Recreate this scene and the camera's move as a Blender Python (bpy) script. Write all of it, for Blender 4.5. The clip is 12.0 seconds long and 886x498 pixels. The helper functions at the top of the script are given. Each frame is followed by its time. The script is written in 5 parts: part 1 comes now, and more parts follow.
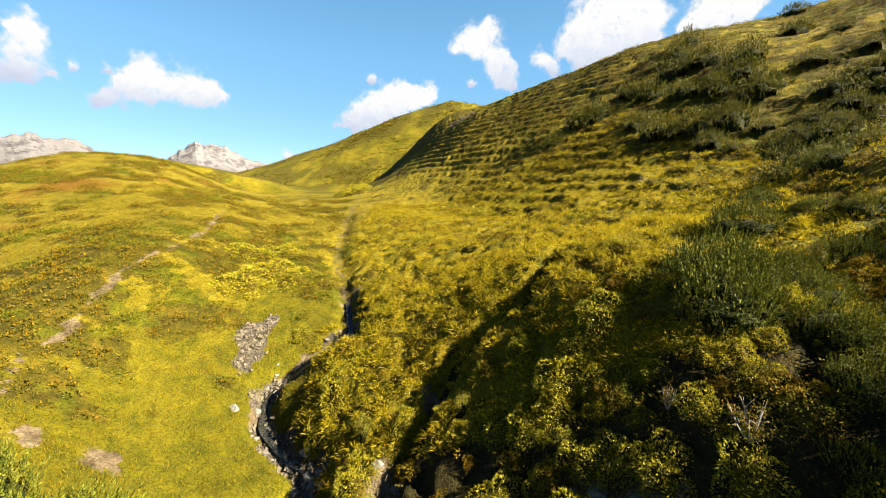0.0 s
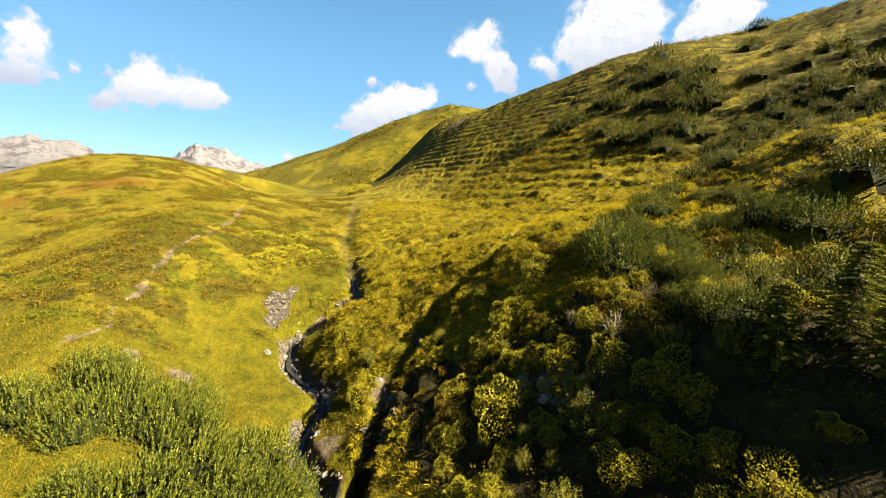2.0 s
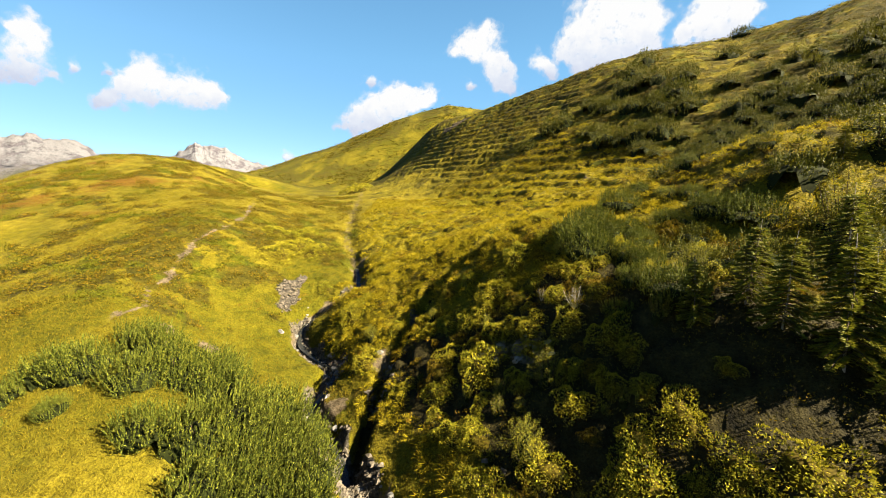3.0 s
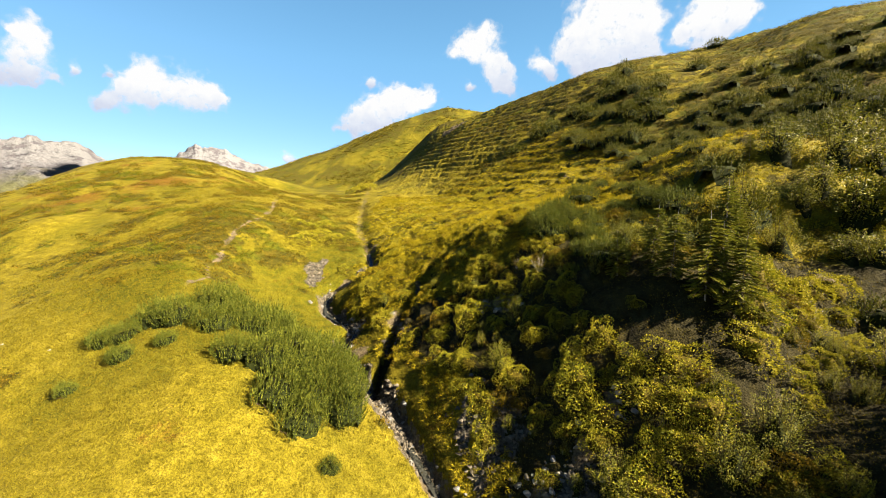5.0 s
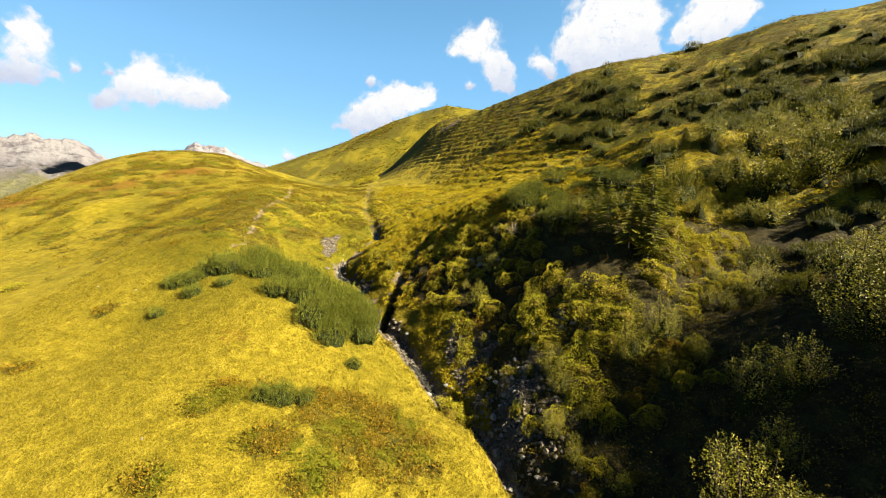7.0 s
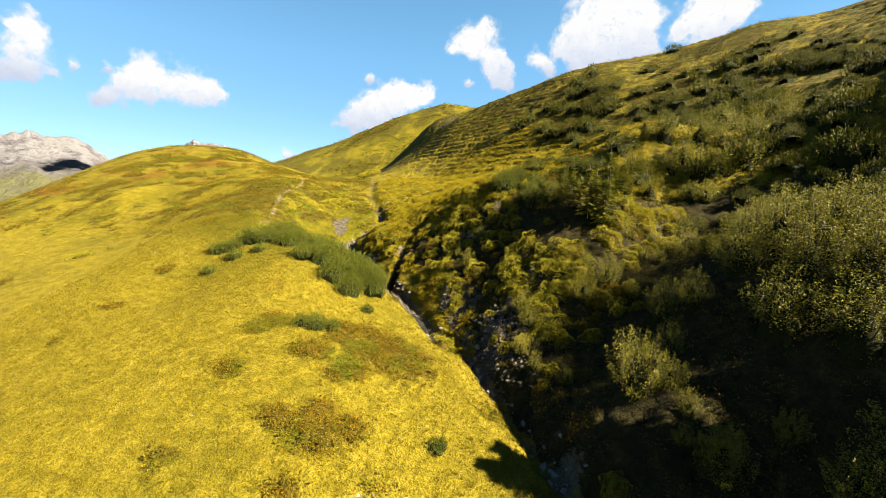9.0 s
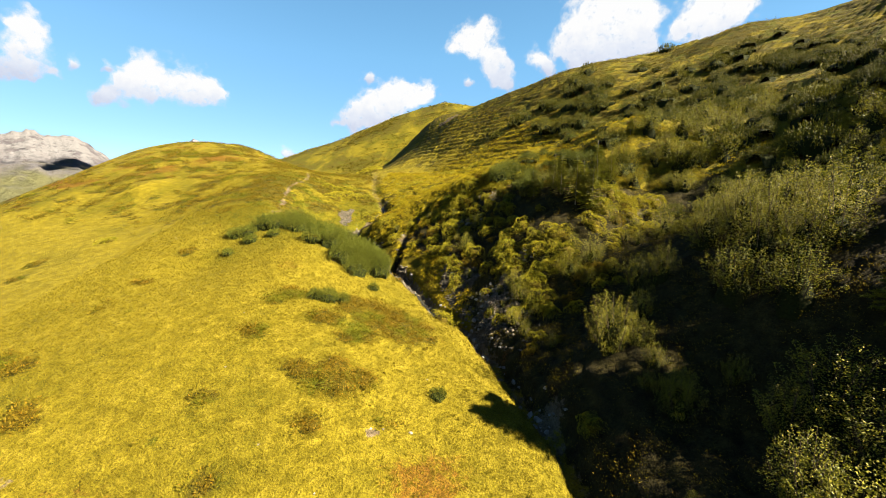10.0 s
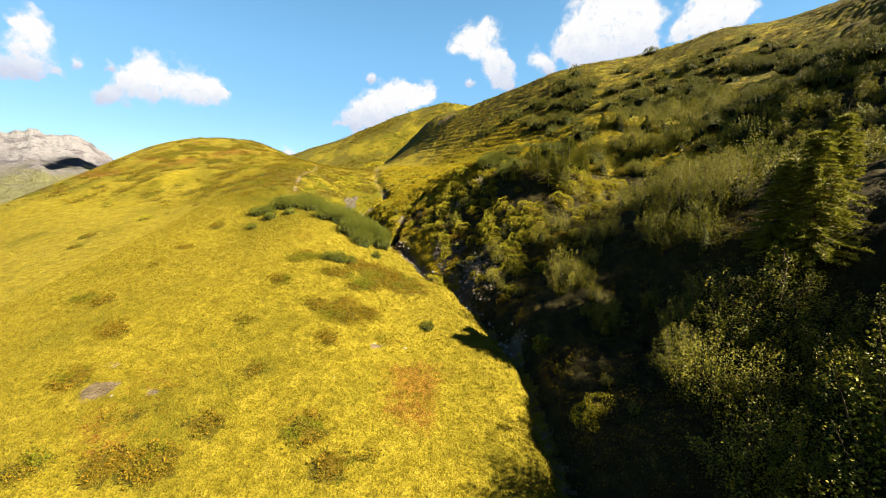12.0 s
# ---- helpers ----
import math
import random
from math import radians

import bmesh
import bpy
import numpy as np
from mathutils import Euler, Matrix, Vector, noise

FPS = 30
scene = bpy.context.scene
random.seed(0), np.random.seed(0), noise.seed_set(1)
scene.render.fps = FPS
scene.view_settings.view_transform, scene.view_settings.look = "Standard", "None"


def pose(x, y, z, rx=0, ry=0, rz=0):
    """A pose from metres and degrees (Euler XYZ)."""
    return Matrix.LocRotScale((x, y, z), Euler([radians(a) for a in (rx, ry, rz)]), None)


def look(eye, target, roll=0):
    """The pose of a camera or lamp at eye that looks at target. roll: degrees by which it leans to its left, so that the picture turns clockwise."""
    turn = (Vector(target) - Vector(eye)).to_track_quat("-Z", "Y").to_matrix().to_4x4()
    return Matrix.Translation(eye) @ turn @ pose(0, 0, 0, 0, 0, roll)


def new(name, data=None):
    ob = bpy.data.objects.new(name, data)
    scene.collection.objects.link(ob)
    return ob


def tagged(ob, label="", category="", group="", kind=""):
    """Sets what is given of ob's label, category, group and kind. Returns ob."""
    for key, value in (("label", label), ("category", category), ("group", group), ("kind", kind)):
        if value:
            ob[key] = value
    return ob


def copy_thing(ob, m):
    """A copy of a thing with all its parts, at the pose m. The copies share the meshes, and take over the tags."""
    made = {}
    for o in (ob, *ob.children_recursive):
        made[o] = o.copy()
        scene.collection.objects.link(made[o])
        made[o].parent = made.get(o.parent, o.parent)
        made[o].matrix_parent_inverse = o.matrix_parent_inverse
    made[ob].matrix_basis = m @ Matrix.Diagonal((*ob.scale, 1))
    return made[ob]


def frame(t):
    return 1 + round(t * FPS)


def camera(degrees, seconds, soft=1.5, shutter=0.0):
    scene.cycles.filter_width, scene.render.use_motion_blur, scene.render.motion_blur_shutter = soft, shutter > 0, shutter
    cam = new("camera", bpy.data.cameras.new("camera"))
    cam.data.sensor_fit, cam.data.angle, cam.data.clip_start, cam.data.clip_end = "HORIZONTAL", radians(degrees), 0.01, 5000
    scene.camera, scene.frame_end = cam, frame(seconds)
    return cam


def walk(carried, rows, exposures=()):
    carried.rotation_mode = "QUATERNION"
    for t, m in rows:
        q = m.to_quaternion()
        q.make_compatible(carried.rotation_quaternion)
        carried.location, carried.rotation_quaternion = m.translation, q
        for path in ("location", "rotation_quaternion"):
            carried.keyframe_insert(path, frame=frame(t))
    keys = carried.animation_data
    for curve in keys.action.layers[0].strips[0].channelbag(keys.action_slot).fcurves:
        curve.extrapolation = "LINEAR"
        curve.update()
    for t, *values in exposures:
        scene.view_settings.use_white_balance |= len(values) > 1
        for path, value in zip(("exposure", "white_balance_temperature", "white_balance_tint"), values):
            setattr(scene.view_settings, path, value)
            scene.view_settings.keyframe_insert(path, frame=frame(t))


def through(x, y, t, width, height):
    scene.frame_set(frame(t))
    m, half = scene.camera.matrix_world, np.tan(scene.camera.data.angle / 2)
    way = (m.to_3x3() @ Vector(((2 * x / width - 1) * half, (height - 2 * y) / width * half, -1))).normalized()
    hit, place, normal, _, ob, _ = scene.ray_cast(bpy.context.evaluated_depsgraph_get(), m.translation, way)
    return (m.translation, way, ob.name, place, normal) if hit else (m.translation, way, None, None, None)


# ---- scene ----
cam = camera(97.2, 12.0, soft=0.5)
PATH = [
    (0, (-0.017, -0.812, 11.892), (-0.055, 1.167, 11.606), 0.2),
    (0.5, (0.191, -2.159, 11.746), (0.154, -0.18, 11.462), 0.2),
    (1, (0.42, -3.62, 11.617), (0.383, -1.64, 11.336), 0.2),
    (1.5, (0.701, -5.104, 11.451), (0.665, -3.123, 11.174), 0.3),
    (2, (0.964, -6.646, 11.322), (0.928, -4.665, 11.047), 0.3),
    (2.5, (1.219, -8.263, 11.264), (1.185, -6.283, 10.989), 0.4),
    (3, (1.434, -9.91, 11.185), (1.401, -7.93, 10.909), 0.4),
    (5, (1.645, -16.483, 10.729), (1.612, -14.502, 10.456), 0.2),
    (5.5, (1.82, -18.175, 10.405), (1.788, -16.195, 10.129), 0.2),
    (6, (1.996, -19.934, 10.007), (1.964, -17.953, 9.729), 0.3),
    (6.5, (2.133, -21.734, 9.587), (2.102, -19.754, 9.308), 0.2),
    (7, (2.213, -23.493, 9.17), (2.182, -21.513, 8.89), 0.3),
    (9, (2.619, -30.059, 7.805), (2.593, -28.08, 7.515), 0.3),
    (9.5, (2.666, -31.559, 7.348), (2.64, -29.581, 7.055), 0.3),
    (10, (2.682, -33.099, 6.877), (2.657, -31.12, 6.583), 0.3),
    (10.5, (2.78, -34.691, 6.464), (2.753, -32.712, 6.171), 0.3),
    (11, (3.011, -36.252, 6.045), (2.983, -34.274, 5.752), 0.4),
    (11.5, (3.316, -37.826, 5.561), (3.289, -35.847, 5.27), 0.4),
    (12, (3.669, -39.419, 5.121), (3.64, -37.44, 4.83), 0.5),
]
walk(cam, [(t, look(eye, target, roll)) for t, eye, target, roll in PATH])

# ---- light: low sun over the slope to the east, blue sky ----
SUN_HIGH, SUN_ROUND = 34.8, -18.0        # degrees above the horizon; degrees from +x towards +y
sun_way = Vector((math.cos(radians(SUN_HIGH)) * math.cos(radians(SUN_ROUND)),
                  math.cos(radians(SUN_HIGH)) * math.sin(radians(SUN_ROUND)), math.sin(radians(SUN_HIGH))))
sun = new("sun", bpy.data.lights.new("sun", "SUN"))
sun.data.energy, sun.data.angle, sun.data.color = 5.0, radians(0.53), (1.0, 0.838, 0.60)
sun.matrix_world = look(sun_way * 200, (0, 0, 0))
world = bpy.data.worlds.new("world")
scene.world = world
world.use_nodes = True
wn = world.node_tree.nodes
sky = wn.new("ShaderNodeTexSky")
sky.sky_type, sky.sun_disc = "NISHITA", False
sky.sun_elevation, sky.sun_rotation = radians(SUN_HIGH), radians(90 - SUN_ROUND)
sky.altitude, sky.air_density, sky.dust_density, sky.ozone_density = 2000, 1.0, 0.15, 1.0
wn["Background"].inputs["Strength"].default_value = 0.0168
haze = wn.new("ShaderNodeMix")           # a clear mountain blue over the sky's own gradient
haze.data_type = "RGBA"
haze.inputs[0].default_value = 0.5
way_up = wn.new("ShaderNodeSeparateXYZ")
world.node_tree.links.new(wn.new("ShaderNodeTexCoord").outputs["Generated"], way_up.inputs[0])
deep = wn.new("ShaderNodeMix")           # paler near the horizon, deep blue towards the zenith
deep.data_type = "RGBA"
deep.inputs[6].default_value, deep.inputs[7].default_value = (1.1, 3.6, 5.9, 1), (0.05, 0.4, 1.8, 1)
height = wn.new("ShaderNodeMapRange")
height.inputs[1].default_value, height.inputs[2].default_value = 0.3, 0.9
world.node_tree.links.new(way_up.outputs[2], height.inputs[0])
world.node_tree.links.new(height.outputs[0], deep.inputs[0])
world.node_tree.links.new(deep.outputs[2], haze.inputs[7])
world.node_tree.links.new(sky.outputs[0], haze.inputs[6])
world.node_tree.links.new(haze.outputs[2], wn["Background"].inputs["Color"])
scene.view_settings.exposure = 3.53


# ---- materials ----
class Nodes:
    """A material's node tree, with short calls for the nodes used here."""

    def __init__(self, name, rough=0.8, gloss=0.06):
        self.mat = bpy.data.materials.new(name)
        self.mat.use_nodes = True
        self.tree = self.mat.node_tree
        self.bsdf = self.tree.nodes["Principled BSDF"]
        self.bsdf.inputs["Roughness"].default_value = rough
        self.bsdf.inputs["Specular IOR Level"].default_value = gloss

    def node(self, kind, **values):
        n = self.tree.nodes.new(kind)
        for key, value in values.items():
            n.inputs[key.replace("_", " ")].default_value = value
        return n

    def link(self, a, b):
        self.tree.links.new(a, b)

    def place(self):
        return self.node("ShaderNodeNewGeometry").outputs["Position"]

    def noise(self, size, detail=4.0, rough=0.6, vector=None):
        n = self.node("ShaderNodeTexNoise", Scale=1.0 / size, Detail=detail, Roughness=rough)
        self.link(vector if vector else self.place(), n.inputs["Vector"])
        return n.outputs["Fac"]

    def ramp(self, fac, *stops):
        n = self.node("ShaderNodeValToRGB")
        r = n.color_ramp
        while len(r.elements) < len(stops):
            r.elements.new(0.5)
        for e, (at, c) in zip(r.elements, stops):
            e.position, e.color = at, (*c, 1) if len(c) == 3 else c
        self.link(fac, n.inputs[0])
        return n.outputs[0]

    def step(self, fac, a, b):
        n = self.node("ShaderNodeMapRange")
        n.interpolation_type = "SMOOTHSTEP"
        n.inputs[1].default_value, n.inputs[2].default_value = a, b
        self.link(fac, n.inputs[0])
        return n.outputs[0]

    def sums(self, op, a, b):
        n = self.node("ShaderNodeMath")
        n.operation = op
        for i, v in enumerate((a, b)):
            if isinstance(v, (int, float)):
                n.inputs[i].default_value = v
            else:
                self.link(v, n.inputs[i])
        return n.outputs[0]

    def mix(self, fac, a, b, blend="MIX"):
        n = self.node("ShaderNodeMix")
        n.data_type, n.blend_type = "RGBA", blend
        for i, v in ((0, fac), (6, a), (7, b)):
            if isinstance(v, (int, float)):
                n.inputs[i].default_value = v
            elif isinstance(v, tuple):
                n.inputs[i].default_value = (*v, 1)
            else:
                self.link(v, n.inputs[i])
        return n.outputs[2]

    def attr(self, name):
        n = self.node("ShaderNodeAttribute")
        n.attribute_name = name
        return n.outputs["Fac"]

    def bump(self, height, strength, distance):
        n = self.node("ShaderNodeBump", Strength=strength, Distance=distance)
        self.link(height, n.inputs["Height"])
        self.link(n.outputs[0], self.bsdf.inputs["Normal"])

    def colour(self, c):
        self.link(c, self.bsdf.inputs["Base Color"])
        return self


def leafy(name, dark, light, other, rough=0.6, through=0.25, spread=0.5, gloss=0.06, patches=None):
    """Leaves: colour varies leaf by leaf and bush by bush; some light passes through."""
    m = Nodes(name, rough, gloss)
    g = m.node("ShaderNodeNewGeometry").outputs["Random Per Island"]
    o = m.node("ShaderNodeObjectInfo").outputs["Random"]
    c = m.ramp(g, (0.0, dark), (0.55, light), (1.0, other))
    c = m.mix(m.sums("MULTIPLY", o, spread), c, other)
    if patches:
        c = m.mix(m.sums("MULTIPLY", m.step(m.noise(2.6, 3), 0.5, 0.62), 0.7), c, patches)
    m.colour(c)
    t = m.node("ShaderNodeBsdfTranslucent")
    m.link(c, t.inputs["Color"])
    s = m.node("ShaderNodeMixShader")
    s.inputs[0].default_value = through
    m.link(m.bsdf.outputs[0], s.inputs[1])
    m.link(t.outputs[0], s.inputs[2])
    m.link(s.outputs[0], m.tree.nodes["Material Output"].inputs["Surface"])
    return m.mat


def ground_material():
    m = Nodes("meadow", 0.9)
    fine, mid, wide = m.noise(0.09, 3, 0.7), m.noise(0.7, 4, 0.65), m.noise(7, 3)
    grass = m.ramp(mid, (0.28, (0.0482, 0.041, 0.00205)), (0.5, (0.0771, 0.0636, 0.00342)), (0.72, (0.105, 0.0857, 0.00752)))
    green = m.ramp(mid, (0.3, (0.0223, 0.0242, 0.000855)), (0.7, (0.0577, 0.0513, 0.00171)))
    brown = m.ramp(mid, (0.28, (0.0432, 0.0366, 0.00207)), (0.5, (0.075, 0.062, 0.00275)), (0.72, (0.108, 0.0861, 0.00552)))
    grass = m.mix(m.sums("MULTIPLY", m.attr("upland"), 0.75), grass, brown)
    c = m.mix(m.step(m.sums("ADD", wide, m.sums("MULTIPLY", m.attr("lush"), 0.5)), 0.48, 0.85), grass, green)
    heath = m.ramp(mid, (0.3, (0.0136, 0.0132, 0.00116)), (0.55, (0.0329, 0.0278, 0.00193)), (0.75, (0.0658, 0.0445, 0.00388)))
    heath = m.mix(m.step(m.noise(2.6, 3), 0.5, 0.62), heath, m.ramp(mid, (0.3, (0.0168, 0.0209, 0.00101)), (0.7, (0.0505, 0.0505, 0.00202))))
    edge = m.sums("ADD", m.sums("ADD", m.attr("heath"), m.sums("MULTIPLY", m.sums("SUBTRACT", m.noise(9, 4, 0.65), 0.5), 0.9)), m.sums("MULTIPLY", m.sums("SUBTRACT", m.noise(0.5, 5, 0.7), 0.5), 1.3))
    c = m.mix(m.step(edge, 0.44, 0.64), c, heath)
    # near-black tones: the shade under the bushes is painted into the ground
    shaded_litter = m.ramp(mid, (0.3, (0.00592, 0.00555, 0.00222)), (0.6, (0.0192, 0.0163, 0.00444)), (0.8, (0.0407, 0.034, 0.0074)))
    edge = m.sums("ADD", m.attr("shaded_litter"), m.sums("MULTIPLY", m.sums("SUBTRACT", m.noise(0.6, 5, 0.7), 0.5), 1.2))
    c = m.mix(m.step(edge, 0.4, 0.65), c, shaded_litter)
    rust = m.ramp(fine, (0.3, (0.0337, 0.0135, 0.00202)), (0.7, (0.0807, 0.0337, 0.00403)))
    edge = m.sums("ADD", m.attr("rust"), m.sums("MULTIPLY", m.sums("SUBTRACT", m.noise(0.4, 5, 0.7), 0.5), 1.4))
    c = m.mix(m.sums("MULTIPLY", m.step(edge, 0.4, 0.8), 0.75), c, rust)
    soil = m.ramp(mid, (0.3, (0.0269, 0.0202, 0.0101)), (0.55, (0.0673, 0.0538, 0.0337)), (0.75, (0.104, 0.0873, 0.0605)))
    edge = m.sums("ADD", m.attr("bare"), m.sums("MULTIPLY", m.sums("SUBTRACT", m.noise(0.5, 6, 0.75), 0.5), 1.9))
    c = m.mix(m.step(edge, 0.42, 0.62), c, soil)
    slate = m.ramp(m.noise(0.28, 5, 0.7), (0.3, (0.0101, 0.0091, 0.00673)), (0.5, (0.0337, 0.0303, 0.0242)), (0.7, (0.0639, 0.0579, 0.0471)))
    edge = m.sums("ADD", m.attr("gravel"), m.sums("MULTIPLY", m.sums("SUBTRACT", m.noise(0.45, 5, 0.7), 0.5), 1.0))
    c = m.mix(m.step(edge, 0.42, 0.58), c, slate)
    c = m.mix(0.75, c, m.ramp(fine, (0.34, (0.38, 0.38, 0.38)), (0.5, (0.95, 0.95, 0.95)), (0.66, (1.35, 1.35, 1.35))), "MULTIPLY")
    m.colour(c)
    m.bump(m.sums("ADD", fine, m.sums("MULTIPLY", mid, 2.0)), 1.0, 0.12)
    return m.mat


def rock_material(name, dark, light, size=0.3):
    m = Nodes(name, 0.85)
    n = m.noise(size, 6, 0.65)
    c = m.ramp(n, (0.3, dark), (0.7, light))
    moss = m.step(m.noise(size * 2.3, 4), 0.56, 0.7)
    m.colour(m.mix(m.sums("MULTIPLY", moss, 0.5), c, (0.0577, 0.0533, 0.0133)))
    m.bump(n, 0.8, size * 0.3)
    return m.mat


def mountain_material():
    m = Nodes("mountain_rock", 0.95)
    xyz = m.node("ShaderNodeSeparateXYZ")
    m.link(m.place(), xyz.inputs[0])
    up = m.node("ShaderNodeSeparateXYZ")
    m.link(m.node("ShaderNodeNewGeometry").outputs["Normal"], up.inputs[0])
    n = m.noise(90, 6, 0.7)
    # rock paled towards blue-white, in place of the haze of distance
    rock = m.ramp(n, (0.3, (0.0333, 0.034, 0.0437)), (0.5, (0.0555, 0.0536, 0.0629)), (0.7, (0.0814, 0.0755, 0.0814)))
    high = m.sums("ADD", xyz.outputs[2], m.sums("MULTIPLY", m.sums("SUBTRACT", m.noise(160, 5, 0.7), 0.5), 420))
    snow = m.sums("MULTIPLY", m.step(high, 90, 260), m.step(m.sums("ADD", m.sums("MULTIPLY", up.outputs[2], 0.25), m.noise(75, 6, 0.7)), 0.6, 0.72))
    c = m.mix(snow, rock, (0.0999, 0.102, 0.111))
    c = m.mix(m.step(high, 170, 20), c, m.ramp(n, (0.3, (0.037, 0.0407, 0.0222)), (0.7, (0.0703, 0.0703, 0.0333))))
    m.colour(c)
    m.bump(m.noise(45, 7, 0.75), 1.0, 45)
    return m.mat


def plain(name, colour, rough=0.8, size=0.1, vary=0.35):
    m = Nodes(name, rough)
    m.colour(m.mix(m.step(m.noise(size, 4), 0.3, 0.7), tuple(v * (1 - vary) for v in colour), tuple(min(1, v * (1 + vary)) for v in colour)))
    return m.mat


def water_material():
    m = Nodes("stream_water", 0.22, 0.3)
    n = m.noise(0.15, 4)
    m.colour(m.ramp(n, (0.4, (0.00605, 0.00673, 0.00471)), (0.75, (0.0235, 0.0235, 0.0202))))
    m.bump(n, 0.5, 0.03)
    return m.mat


def cloud_material():
    """Self-glowing vapour of a far sky: lit white heads and a shaded, faintly lavender base painted in, edges that thin
    out.
    """
    m = Nodes("cloud_vapour", 1.0)
    glow = m.node("ShaderNodeEmission", Strength=0.086)
    m.link(m.ramp(m.sums("ADD", m.attr("rise"), m.sums("MULTIPLY", m.noise(60, 4), 0.5)), (0.15, (0.64, 0.70, 0.86)), (0.42, (0.80, 0.85, 0.95)), (0.68, (1, 1, 1))), glow.inputs["Color"])
    clear = m.node("ShaderNodeBsdfTransparent")
    s = m.node("ShaderNodeMixShader")
    wisp = m.sums("MULTIPLY", m.sums("ADD", m.attr("dense"), 0.2), m.sums("ADD", m.sums("MULTIPLY", m.noise(34, 6, 0.65), 2.2), -0.1))
    m.link(m.step(wisp, 0.02, 0.75), s.inputs[0])
    m.link(clear.outputs[0], s.inputs[1])
    m.link(glow.outputs[0], s.inputs[2])
    m.link(s.outputs[0], m.tree.nodes["Material Output"].inputs["Surface"])
    return m.mat


MEADOW, MOUNTAIN, WATER, CLOUD = ground_material(), mountain_material(), water_material(), cloud_material()
STONE, SLATE = rock_material("pale_stone", (0.0577, 0.0542, 0.048), (0.16, 0.149, 0.133)), rock_material("grey_slate", (0.04, 0.04, 0.0377), (0.133, 0.129, 0.12), 0.2)
RUBBLE = rock_material("slate_rubble", (0.02, 0.0169, 0.012), (0.0888, 0.0777, 0.0599), 0.35)
# near-black, to put the shade deep inside the bushes into a colour
ALDER_INNER_SHADE = plain("alder_inner_shade", (0.00666, 0.00814, 0.00148), 0.95)
PINE_INNER_SHADE = plain("pine_inner_shade", (0.0074, 0.00962, 0.00148), 0.95)
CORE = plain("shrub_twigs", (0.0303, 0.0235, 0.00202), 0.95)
BARK, DEADWOOD = plain("bark", (0.0337, 0.0252, 0.0168), 0.9), plain("bleached_wood", (0.152, 0.141, 0.124), 0.8)
PINE = leafy("pine_needles", (0.00853, 0.0135, 0.0017), (0.0408, 0.0527, 0.00594), (0.107, 0.111, 0.012), 0.6, 0.15, 0.12, 0.08)
# the pine needles again, darkened to pass for the dimmer upper slope
SHADED_PINE = leafy("shaded_pine_needles", (0.00651, 0.00977, 0.0013), (0.0339, 0.0404, 0.00326), (0.0915, 0.0847, 0.00651), 0.6, 0.15, 0.25, 0.08)
SPRUCE = leafy("spruce_needles", (0.0153, 0.0255, 0.0034), (0.0638, 0.0749, 0.00681), (0.14, 0.128, 0.00851), 0.6, 0.25, 0.35)
ALDER = leafy("alder_leaves", (0.0114, 0.0163, 0.00163), (0.0692, 0.0749, 0.00488), (0.151, 0.134, 0.00977), 0.5, 0.2, 0.25, 0.1)
BILBERRY = leafy("bilberry_leaves", (0.0153, 0.017, 0.000851), (0.0528, 0.0476, 0.00255), (0.115, 0.0664, 0.00426), 0.7, 0.25, 0.35, 0.06, (0.0468, 0.0578, 0.00255))
DARK_HEATH = leafy("far_heath_leaves", (0.0192, 0.0185, 0.00148), (0.0481, 0.0429, 0.00296), (0.0888, 0.0629, 0.00518), 0.8, 0.2, 0.2)
ALPENROSE = leafy("alpenrose_leaves", (0.0229, 0.0311, 0.00311), (0.109, 0.112, 0.00621), (0.208, 0.171, 0.0104), 0.6, 0.3, 0.35)
GRASS = leafy("grass_blades", (0.0502, 0.0429, 0.00215), (0.0845, 0.0702, 0.00429), (0.118, 0.0942, 0.0086), 0.8, 0.35, 0.2)
HIGH_TUSSOCK = leafy("upland_tussock_blades", (0.0234, 0.0211, 0.00176), (0.0703, 0.0574, 0.00352), (0.112, 0.0848, 0.00586), 0.8, 0.3, 0.3)
TUSSOCK = leafy("tussock_blades", (0.0475, 0.0441, 0.00197), (0.147, 0.128, 0.00392), (0.219, 0.167, 0.00784), 0.8, 0.4, 0.3)

